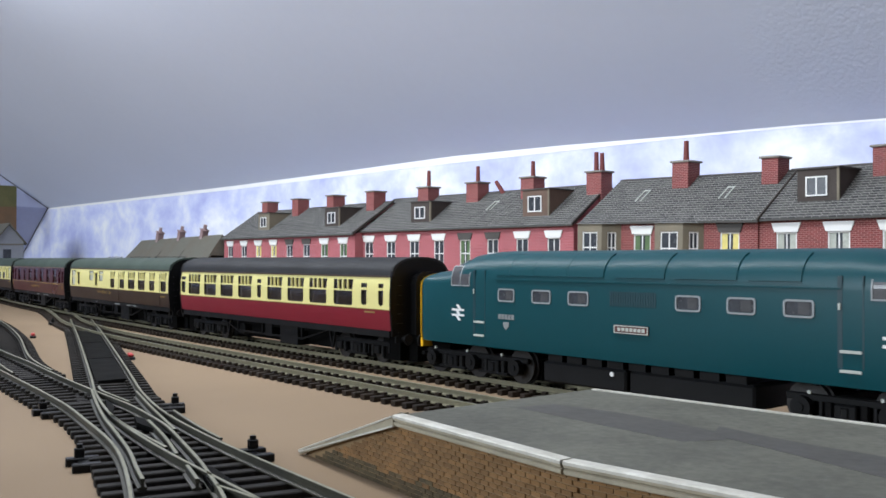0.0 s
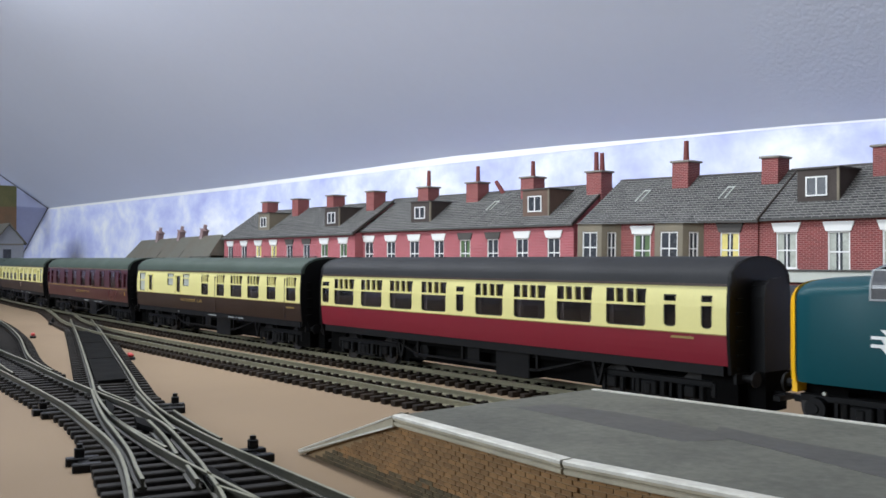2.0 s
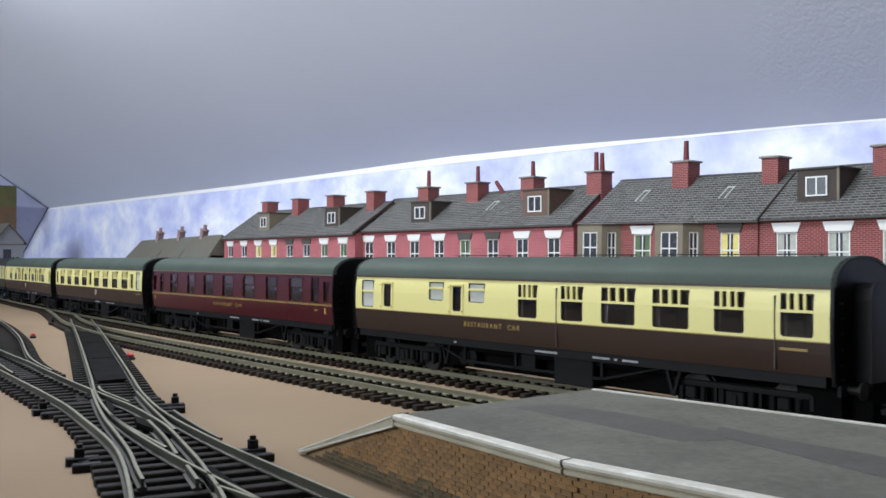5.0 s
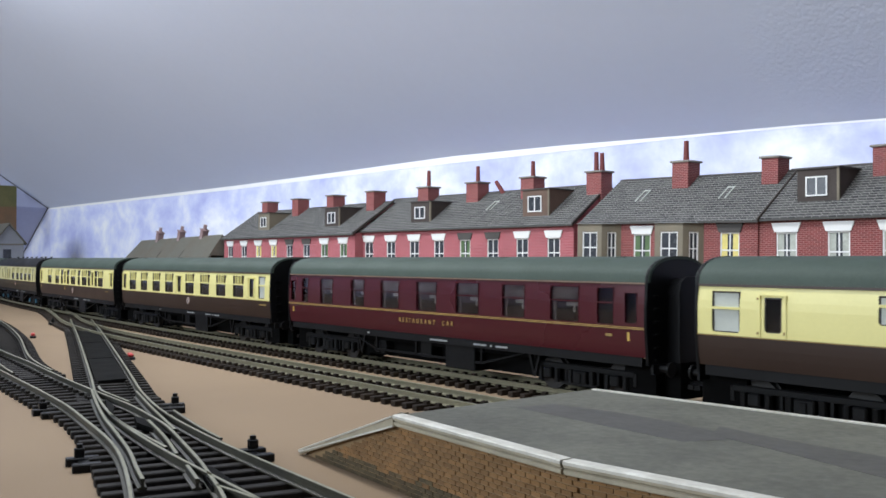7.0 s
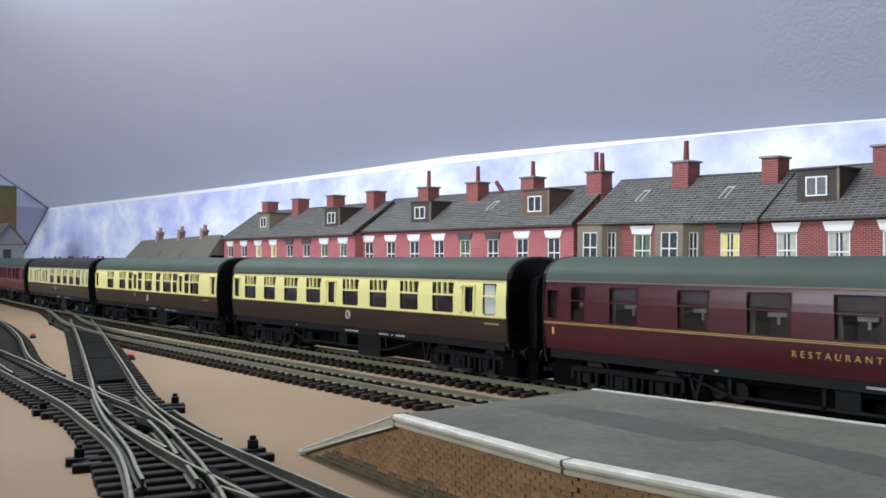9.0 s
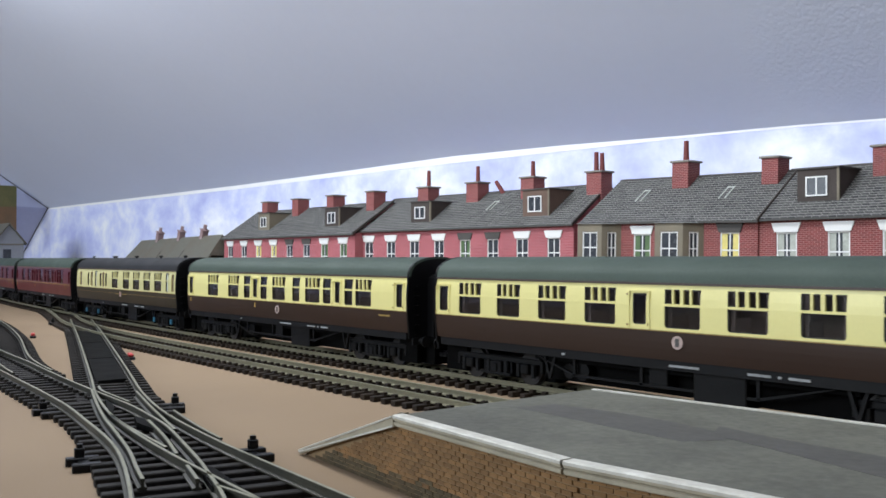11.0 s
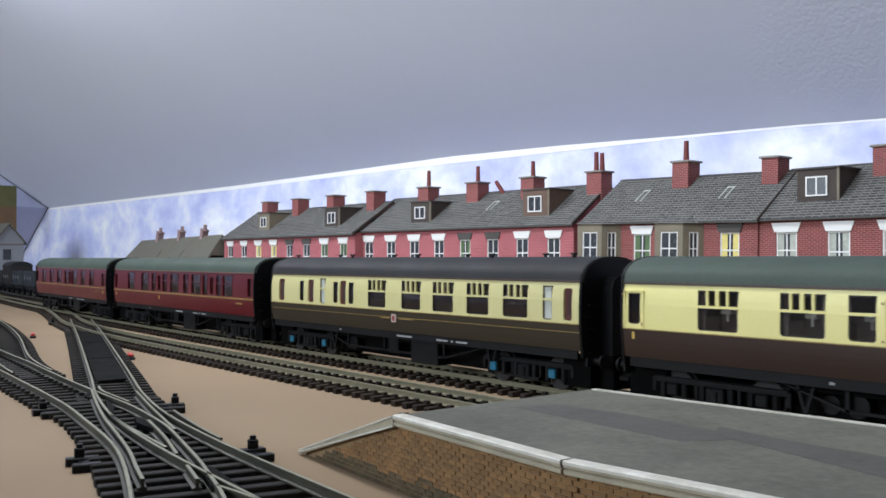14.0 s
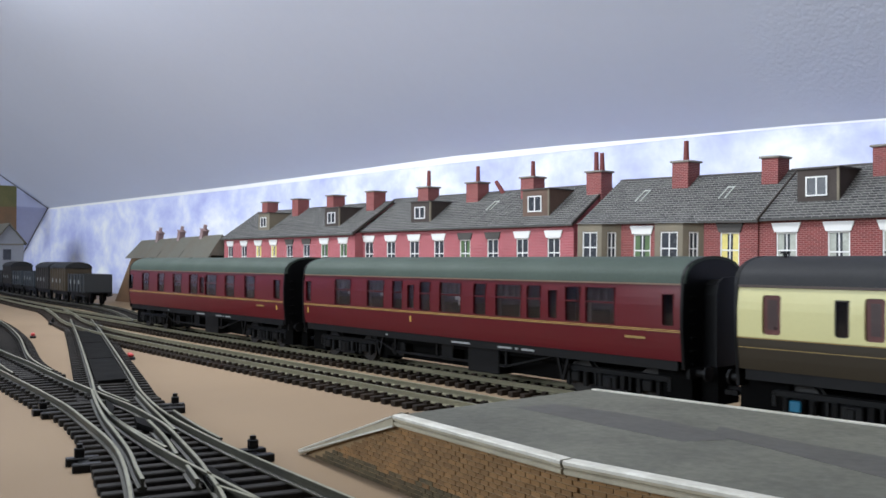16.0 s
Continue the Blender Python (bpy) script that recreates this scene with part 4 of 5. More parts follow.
            prism(bm, [(xv + 2.2, 13.7), (xv + 3.4, 13.7), (xv + 0.6, 4.6), (xv - 0.6, 4.6)], ya - 0.02, yb + 0.02, "y")
            part("brake_hanger", bm, UNDER, root)
    bm = bmesh.new()
    cyl(bm, (c - 42, -12, 8.6), "y", 3.6, 22, 12)
    part("dynamo", bm, UNDER, root)
    bm = bmesh.new()
    cyl(bm, (c - 52, -8.5, 7.6), "y", 3.0, 8, 12)
    part("brake_cylinder", bm, UNDER, root)
    part("equipment_box", boxes((c - 9, c - 1, -13.8, -4, 6.2, 13.8), bevel=0.3), UNDER, root)
    # pale data panels along the solebar
    for xa, xb in ((c + 2, c + 14), (c + 32, c + 40), (c + 46, c + 53), (c - 48, c - 46.4), (c + 42.4, c + 43.6)):
        if style != "crimson":
            part("data_panel", boxes((xa, xb, -16.85, -16.55, 14.75, 15.5)), DATA, root, "pale data panel on the solebar")
    blue = BLUEBOX if style == "olive" else None
    for xb in (35.5, L - 35.5):
        bogie(root, xb, 34, UNDER, blue)
    return root


TRAIN = {}


def crest(parent, x, z, r, y=-18.05):
    bm = bmesh.new()
    cyl(bm, (x, y - 0.05, z), "y", r, 0.25, 14)
    part("crest", bm, CREST, parent, "pale round crest transfer")
    bm = boxes((x - r * 0.35, x + r * 0.35, y - 0.15, y, z - r * 0.6, z + r * 0.6))
    part("crest_mark", bm, GREY_LINTEL, parent)


def number_bar(parent, x, z, w=9.0, material=GOLD_DIM, h=0.8, y=-17.9):
    part("number_bar", boxes((x, x + w, y, y + 0.3, z, z + h)), material, parent, "small gold bar of running number")


def build_coaches():
    c = coach("crimson and cream bogie coach with dark grey roof", 248.5, [(2.0, 8.6, 'D'), (13.8, 31.9, 'W'), (38.5, 56.4, 'W'), (63.0, 80.6, 'W'), (87.8, 105.4, 'W'), (112.5, 117.5, 'D'), (125.2, 142.3, 'W'), (148.9, 166.5, 'W'), (172.8, 190.4, 'W'), (197.4, 215.2, 'W'), (222.9, 227.9, 'D'), (237.9, 242.1, 'D')], CREAM, CRIMSON, ROOF_DARK, CREAM, "crimson")
    number_bar(c, 226, 24.9)
    TRAIN["c1"] = c
    c = coach("chocolate and cream restaurant car with grey roof", 250.0, [(6.4, 16.6, 'F'), (25.2, 31.0, 'D'), (60.3, 70.6, 'S'), (77.0, 82.8, 'D'), (87.7, 98.0, 'S'), (118.3, 129.0, 'W'), (141.9, 153.0, 'W'), (162.0, 177.5, 'W'), (185.1, 200.1, 'W'), (209.8, 220.8, 'W'), (233.2, 243.9, 'W')], CREAM, BROWN, ROOF_GREY, CREAM, "choc", 0, (139.4, 231.2))
    letters(c, "RESTAURANT  CAR", 85, -18.0, 22.6, 2.9, GOLD_MID, spread=1.45)
    number_bar(c, 233, 23.8)
    for a, b in ((60, 98), (118, 165), (175, 240)):
        bm = boxes((a, b, -1.6, -1.2, 52.6, 53.0), (a + 2, a + 2.6, -1.7, -1.1, 51.6, 53), (b - 2.6, b - 2, -1.7, -1.1, 51.6, 53))
        part("roof_pipe", bm, ROOF_DARK, c, "thin dark pipe along the roof")
    TRAIN["c2"] = c
    c = coach("plain maroon restaurant car with grey roof and gold line", 249.5, [(2.5, 7.5, 'D'), (14.7, 21.3, 'W'), (33.6, 46.1, 'W'), (63.2, 75.2, 'W'), (89.4, 104.2, 'W'), (117.8, 132.6, 'W'), (146.0, 161.2, 'W'), (175.7, 188.9, 'W'), (203.1, 217.9, 'W'), (227.0, 234.7, 'W'), (239.9, 245.3, 'D')], MAROON, MAROON, ROOF_GREY, MAROON, "maroon", 220)
    letters(c, "RESTAURANT  CAR", 104.6, -18.0, 22.0, 2.9, GOLD_MID, spread=1.72)
    number_bar(c, 231, 23.6, 3, GOLD_DIM, 0.9)
    number_bar(c, 5, 22.6, 1.0, GOLD, 2.6)
    number_bar(c, 241, 22.4, 1.0, GOLD, 3.0)
    TRAIN["c3"] = c
    c = coach("chocolate and cream bogie coach with grey roof and round crest", 249.5, [(3.5, 9.2, 'D'), (17.0, 31.0, 'W'), (41.2, 54.6, 'W'), (65.1, 79.7, 'W'), (89.4, 104.1, 'W'), (112.0, 117.9, 'D'), (125.7, 140.0, 'W'), (150.2, 164.6, 'W'), (175.3, 189.3, 'W'), (199.9, 214.6, 'W'), (222.4, 227.7, 'D'), (234.1, 242.1, 'F')], CREAM, BROWN, ROOF_GREY, CREAM, "choc")
    crest(c, 131, 23.2, 2.3)
    number_bar(c, 235, 24.0)
    TRAIN["c4"] = c
    first = [(3.2, 8.5, 'D'), (32.2, 47.2, 'W'), (61.7, 76.1, 'W'), (83.0, 91.0, 'w'), (95.1, 100.2, 'D'), (104.4, 112.2, 'w'), (118.8, 133.7, 'W'), (142.0, 149.9, 'w'), (155.9, 171.1, 'W'), (174.3, 182.1, 'w'), (186.2, 190.8, 'D'), (195.2, 202.8, 'w'), (205.4, 219.4, 'W'), (240.3, 245.0, 'D')]
    c = coach("chocolate and cream first class coach with grey roof", 249.5, first, CREAM, BROWN, ROOF_GREY, CREAM, "choc", 125)
    crest(c, 125, 22.6, 2.3)
    number_bar(c, 226, 23.8)
    number_bar(c, 97, 22.8, 1.0, GOLD, 2.6)
    number_bar(c, 5, 23.4, 1.0, GOLD, 2.4)
    TRAIN["c5"] = c
    c = coach("older olive-brown and cream coach with black roof and blue axle boxes", 239.7, [(9.6, 15.8, 'R'), (32.8, 37.2, 'D'), (41.6, 47.4, 'R'), (54.2, 59.0, 'F'), (67.2, 71.5, 'D'), (73.5, 79.0, 'R'), (81.7, 86.2, 'D'), (99.1, 114.0, 'W'), (126.9, 141.4, 'W'), (150.4, 164.9, 'W'), (173.9, 188.0, 'W'), (196.8, 211.2, 'W'), (219.7, 224.7, 'F'), (230.7, 235.1, 'R')], CREAM2, BROWN2, ROOF_DARK, CREAM2, "olive")
    bm = boxes((119, 122.6, -18.0, -17.7, 21.4, 25.2))
    part("crest", bm, CREST, c, "pale square crest transfer")
    part("crest_mark", boxes((120, 121.6, -18.1, -17.9, 22.2, 24.4)), CRIMSON, c)
    number_bar(c, 110, 23.0, 7, GOLD_DIM, 0.4)
    number_bar(c, 125, 23.0, 11, GOLD_DIM, 0.4)
    TRAIN["c6"] = c
    c = coach("bright maroon first class coach with grey roof and gold line", 248.7, first, MAROON2, MAROON2, ROOF_GREY, MAROON2, "maroon", 125)
    number_bar(c, 224, 23.6)
    number_bar(c, 97, 22.4, 1.0, GOLD, 2.6)
    number_bar(c, 5, 22.6, 1.0, GOLD, 2.6)
    TRAIN["c7"] = c
    last = [(a * 1.03, b * 1.03, k) for a, b, k in [(0.4, 8.7, 'D'), (26.8, 40.3, 'W'), (56.9, 69.4, 'W'), (84.8, 99.5, 'W'), (112.1, 125.8, 'W'), (128.8, 136.1, 'D'), (137.5, 154.4, 'W'), (166.5, 179.5, 'W'), (193.2, 206.3, 'W'), (229.0, 236.6, 'D')]]
    c = coach("bright maroon coach at the end of the train", 248.7, last, MAROON2, MAROON2, ROOF_GREY, MAROON2, "maroon", 125)
    number_bar(c, 215, 23.6)
    number_bar(c, 239, 22.4, 1.0, GOLD, 2.6)
    TRAIN["c8"] = c


build_coaches()


# ---- locomotive ----
def loco_section(x, w, zb, ze, zt, n=12):
    pts = [(x, -w * 0.97, zb), (x, -w, zb + 4), (x, -w, (zb + ze) / 2)]
    for y, zz in reversed(roof_profile(w, ze, zt, n, 2.5)):
        pts.append((x, y, zz))
    pts += [(x, w, (zb + ze) / 2), (x, w, zb + 4), (x, w * 0.97, zb)]
    return pts


def locomotive():
    L, W = 245.5, 17.6
    zb, ze, zt = 14.6, 42.0, 54.6
    root = empty("locomotive", Matrix(), "blue diesel locomotive with yellow nose ends hauling the train", "locomotive")

    def end(mirror):
        st = [(-1.8, 12.0, 15.5, 36.0, 40.0), (-0.8, 14.6, 14.8, 38.5, 43.2), (2.2, 16.6, zb, 39.6, 45.0), (7, W, zb, 40.2, 45.8), (21.5, W, zb, 40.6, 46.6)]
        return [(L - x if mirror else x, *r) for x, *r in (reversed(st) if mirror else st)]
    mid = [(23.0, W, zb, 40.8, 47.2), (28.5, W, zb, ze, 51.6), (32, W, zb, ze, 53.4), (44, W, zb, ze, zt), (L - 44, W, zb, ze, zt), (L - 32, W, zb, ze, 53.4), (L - 28.5, W, zb, ze, 51.6), (L - 23.0, W, zb, 40.8, 47.2)]
    secs = [loco_section(*s) for s in end(False) + mid + end(True)]
    body = part("body", loft(bmesh.new(), secs), LOCO, root, "glossy rail blue body shell", True)
    # yellow warning panels over the nose ends
    for mirror in (False, True):
        st = [(-2.5, 11.6, 15.3, 36.0, 40.2), (-1.9, 14.0, 14.9, 38.0, 42.9), (-0.2, 15.9, 14.4, 39.2, 44.5), (0.8, 16.4, 14.4, 39.6, 45.0)]
        part("nose_panel", loft(bmesh.new(), [loco_section(L - x if mirror else x, *r) for x, *r in st]), YELLOW, root, "yellow warning panel on the nose", True)
    # side windows: pale frames and dark panes
    wins = [(54.5, 64.3), (74.2, 84.6), (93.6, 104.0), (142.7, 152.8), (162.6, 172.9), (182.2, 192.2)]
    for sy in (-1, 1):
        for a, b in wins:
            def ring(g, r):
                out = []
                for cx, cz, q0 in ((b - g - r, 39.2 - g - r, 0), (a + g + r, 39.2 - g - r, 1), (a + g + r, 33.8 + g + r, 2), (b - g - r, 33.8 + g + r, 3)):
                    for q in range(4):
                        t = (q0 + q / 3) * math.pi / 2
                        out.append((cx + r * math.cos(t), cz + r * math.sin(t)))
                return out
            bm = bmesh.new()
            yo, yi = sy * (W + 0.38), sy * (W - 0.2)
            rings = [[bm.verts.new((x, y, z)) for x, z in ring(g, r)] for g, r, y in ((0, 1.2, yi), (0, 1.2, yo), (0.6, 0.75, yo), (0.6, 0.75, yi))]
            for p, q in zip(rings, rings[1:]):
                for i in range(16):
                    bm.faces.new((p[i], p[(i + 1) % 16], q[(i + 1) % 16], q[i]))
            f = part("side_window", bm, FRAME_GREY, root, "small window in a rounded pale frame")
            part("pane", boxes((a + 0.7, b - 0.7, *sorted((sy * (W + 0.1), sy * (W - 0.3))), 34.5, 38.6)), PANE, f)
            part("blind", boxes(((a + b) / 2 - 0.2, b - 1.6, *sorted((sy * (W + 0.16), sy * W)), 34.8, 38.3)), CABGLASS, f)
        for a, b in ((24.2, 36.6), (L - 36.6, L - 24.2)):
            fr = sheet(a, b, 39.6, 48.4, [(a + 0.5, (a + b) / 2 - 0.25, 40.1, 48.0), ((a + b) / 2 + 0.25, b - 0.5, 40.1, 48.0)], lambda z: sy * (W + 0.3 - max(0, z - 42) ** 2 * 0.055), -0.9 * sy, (43, 44, 45, 46, 47))
            f = part("cab_window", fr, FRAME_GREY, root, "cab side window in a dull silver frame")
            pm = sheet(a + 0.4, b - 0.4, 40.0, 48.1, [], lambda z: sy * (W + 0.1 - max(0, z - 42) ** 2 * 0.055), -0.4 * sy, (43, 44, 45, 46, 47))
            part("pane", pm, CABGLASS, f)
        # cab doors: dark joints, left one widened as recess shade, grab rails and footholds
        for a, b in ((38.6, 46.4), (L - 46.4, L - 38.6)):
            bm = boxes((a, a + 1.5, *sorted((sy * (W + 0.05), sy * (W - 0.6))), 20, 46.5), (b - 0.5, b, *sorted((sy * (W + 0.05), sy * (W - 0.6))), 20, 46.5), (a, b, *sorted((sy * (W - 1.5), sy * (W - 0.9))), 46, 46.8))
            part("cab_door", bm, LOCO_DARK, root, "dark joints and recess shade of the cab door")
            part("handrail", boxes((a + 0.3, a + 1.1, *sorted((sy * (W + 0.5), sy * W)), 36.6, 38.6), bevel=0.15), FROST, root)
            for zz in (18.8, 24.4):
                part("foothold", boxes((a + 0.8, b - 0.6, *sorted((sy * (W + 0.5), sy * (W - 0.3))), zz, zz + 0.8)), FROST, root)
        # marks: double arrow, number bars, nameplate
        yy = sorted((sy * (W + 0.05), sy * (W + 0.22)))
        for a in (24.6, L - 33.4):
            bm = boxes((a, a + 8.2, *yy, 26.6, 27.5), (a, a + 8.2, *yy, 28.9, 29.8))
            prism(bm, [(a + 4.6, 29.75), (a + 6.3, 29.75), (a + 4.6, 31.6), (a + 2.7, 31.6)], *yy, "y")
            prism(bm, [(a + 2.9, 28.95), (a + 4.6, 28.95), (a + 5.6, 27.45), (a + 3.9, 27.45)], *yy, "y")
            prism(bm, [(a + 2.6, 26.65), (a + 4.3, 26.65), (a + 6.2, 24.8), (a + 4.5, 24.8)], *yy, "y")
            part("double_arrow", bm, WHITE, root, "white arrow symbol")
        bm = bmesh.new()
        for i in range(5):
            box(bm, 54.6 + i * 1.95, 56.1 + i * 1.95, *yy, 26.7, 28.7)
        part("number_bar", bm, LETTER, root, "pale number bars")
        bm = bmesh.new()
        prism(bm, [(57.6, 25.6), (61.0, 25.6), (60.8, 23.8), (59.3, 22.4), (57.8, 23.8)], *yy, "y")
        part("shield", bm, LETTER, root)
        np_ = part("nameplate", boxes((116.2, 131.6, *sorted((sy * W, sy * (W + 0.5))), 24.8, 27.8), bevel=0.1), REDDOOR, root, "red nameplate with pale raised edge")
        yb = sorted((sy * (W + 0.5), sy * (W + 0.62)))
        bm = boxes((116.3, 131.5, *yb, 27.4, 27.7), (116.3, 131.5, *yb, 24.9, 25.2), (116.3, 116.7, *yb, 24.9, 27.7), (131.1, 131.5, *yb, 24.9, 27.7))
        for i in range(7):
            box(bm, 118.0 + i * 1.8, 119.3 + i * 1.8, *yb, 25.7, 26.9)
        part("plate_letters", bm, FROST, np_)
        # long rain strip, grille band and lower valance line
        part("rain_strip", boxes((53, 200, *sorted((sy * (W - 0.4), sy * (W + 0.4))), 42.5, 43.0)), LOCO, root)
        bm = bmesh.new()
        for i in range(19):
            box(bm, 114 + i * 1.1, 114.75 + i * 1.1, *sorted((sy * W, sy * (W + 0.12))), 34.4, 39.6)
        part("side_grille", bm, LOCO_DARK, root)
        # roof side boxes
        outer, inner = roof_profile(W + 0.3, ze, zt + 0.3, 24, 2.5)[1:9], roof_profile(W - 0.4, ze, zt - 0.4, 24, 2.5)[1:9]
        for a, b in ((53.5, 61), (61.15, 75), (75.15, 93), (93.15, 111), (116, 138), (142, 166), (170, 188)):
            bm = bmesh.new()
            prism(bm, [(sy * y, zz) for y, zz in outer + inner[::-1]], a, b)
            part("roof_panel", bm, LOCO, root, smooth=True)
    for x in (92, 150):
        part("roof_exhaust", boxes((x, x + 22, -6, 6, 52.4, 54.2), bevel=0.6), LOCO, root)
    for x in (70, 121, 184):
        part("roof_fan", cyl(bmesh.new(), (x, 0, 52.4), "z", 6.0, 1.3, 16), LOCO, root)
    # windscreens
    for sx, a in ((1, 22.2), (-1, L - 22.2)):
        for y0, y1 in ((-12, -0.8), (0.8, 12)):
            bm = bmesh.new()
            q = [(a - sx * 0.2, y0, 47.4), (a - sx * 0.2, y1, 47.4), (a + sx * 5.6, y1 * 0.88, 50.2), (a + sx * 5.6, y0 * 0.88, 50.2)]
            lo, hi = [bm.verts.new(p) for p in q], [bm.verts.new((p[0] - sx * 0.3, p[1], p[2] + 0.6)) for p in q]
            for i in range(4):
                bm.faces.new((lo[i], lo[(i + 1) % 4], hi[(i + 1) % 4], hi[i]))
            bm.faces.new(lo)
            bm.faces.new(hi)
            part("windscreen", bm, PANE, root)
    # underframe: tanks between the bogies, valance, buffers, headcode lamps
    part("fuel_tank", boxes((78, 119.5, -15.5, 15.5, 3.4, 11.5), bevel=0.8), UNDER, root)
    part("fuel_tank", boxes((121, 171, -15.5, 15.5, 3.4, 11.5), bevel=0.8), UNDER, root)
    for i in range(9):
        part("underframe_box", boxes((80 + i * 10, 87.5 + i * 10, -14.5, 14.5, 11.5, 14.8)), UNDER, root)
    bm = bmesh.new()
    cyl(bm, (113.4, -16.0, 9.6), "y", 0.9, 0.6, 10)
    part("filler_cap", bm, WHITE, root, "white filler cap")
    for xe, sx in ((0.0, -1), (L, 1)):
        bm = bmesh.new()
        box(bm, *sorted((xe - sx * 1, xe + sx * 0.6)), -15.5, 15.5, 11.4, 15.6)
        part("buffer_beam", bm, YELLOW, root)
        for yb in (-11.4, 11.4):
            bm = bmesh.new()
            cyl(bm, (xe if sx > 0 else xe - 4.4, yb, 13.4), "x", 1.5, 4.4, 10)
            cyl(bm, (xe + 4.2 if sx > 0 else xe - 5.0, yb, 13.4), "x", 3.0, 0.8, 14)
            part("buffer", bm, UNDER, root)
        for y, zz in ((-13.5, 22), (-13.5, 25), (13.5, 22), (13.5, 25)):
            part("marker_lamp", cyl(bmesh.new(), (xe + 0.4 if sx > 0 else xe - 1.6, y, zz), "x", 1.0, 1.2, 10), YELLOW, root)
        # black block added for the shade under the nose
        part("headstock_pan", boxes((*sorted((xe - sx * 1, xe - sx * 14)), -10, 10, 2.0, 14.0)), SHADE_BLACK, root)
        part("coupling", boxes((*sorted((xe - sx * 6, xe + sx * 8)), -1.6, 1.6, 6.2, 8.2)), BLACK, root)
    for xb in (33, L - 33):
        b = bogie(root, xb, 54, UNDER, None, 3, 7.2)
        bm = bmesh.new()
        for dx in (-24, -2, 20):
            cyl(bm, (dx, -14.6, 11.6), "y", 0.6, 0.8, 8)
        part("sandbox_cap", bm, FROST, b, "small white cap on the bogie")
    TRAIN["loco"] = root


locomotive()


# ---- terraced houses ----
def chimney(x, y, z0, z1, w, d, pots, parent):
    c = part("chimney", boxes((x, x + w, y, y + d, z0, z1)), RED_BRICK, parent)
    part("cap", boxes((x - 1.3, x + w + 1.3, y - 1.3, y + d + 1.3, z1, z1 + 1.3), bevel=0.3), CAPSTONE, c)
    for px, h in pots:
        bm = bmesh.new()
        cyl(bm, (x + px, y + d * 0.5, z1 + 1.3), "z", 1.9, h, 12, 1.5)
        part("chimney_pot", bm, POT, c)
    return c


def sash(x, w, z0, z1, pane, parent, y=0.0):
    zc, g = (z0 + z1) / 2, 0.8
    f = sheet(x - w / 2, x + w / 2, z0, z1, [(x - w / 2 + g, x - 0.35, z0 + g, zc - 0.4), (x + 0.35, x + w / 2 - g, z0 + g, zc - 0.4),
                                             (x - w / 2 + g, x - 0.35, zc + 0.4, z1 - g), (x + 0.35, x + w / 2 - g, zc + 0.4, z1 - g)], lambda z: y + 0.4, 0.6)
    win = part("window", f, WHITE, parent)
    part("pane", boxes((x - w / 2 + 0.6, x + w / 2 - 0.6, y + 0.8, y + 1.3, z0 + 0.6, z1 - 0.6)), pane, win)
    if pane in (PANE_GREEN, PANE_YELLOW, PANE_PALE):
        part("dark_gap", boxes((x - w * 0.14, x + w * 0.14, y + 0.7, y + 0.85, z0 + 1, z1 - 1)), PANE, win)
    return win


def slates(x0, x1, y0, z0, y1, z1, courses, parent):
    """A sloping deck with lapped courses of slate from the eaves (y0, z0) to the ridge (y1, z1)."""
    bm = bmesh.new()
    prism(bm, [(y0, z0 - 1.2), (y1, z1 - 1.2), (y1, z1 - 0.55), (y0, z0 - 0.2)], x0, x1)
    deck = part("roof", bm, GREY_LINTEL, parent)
    for i in range(courses):
        bm = bmesh.new()
        a, b = i / courses, (i + 1.25) / courses
        b = min(b, 1.0)
        ya, za, yb, zb = y0 + (y1 - y0) * a, z0 + (z1 - z0) * a, y0 + (y1 - y0) * b, z0 + (z1 - z0) * b
        prism(bm, [(ya, za), (yb, zb - 0.45), (yb, zb + 0.05), (ya, za + 0.55)], x0, x1)
        part("slate_course", bm, SLATE, deck)
    return deck


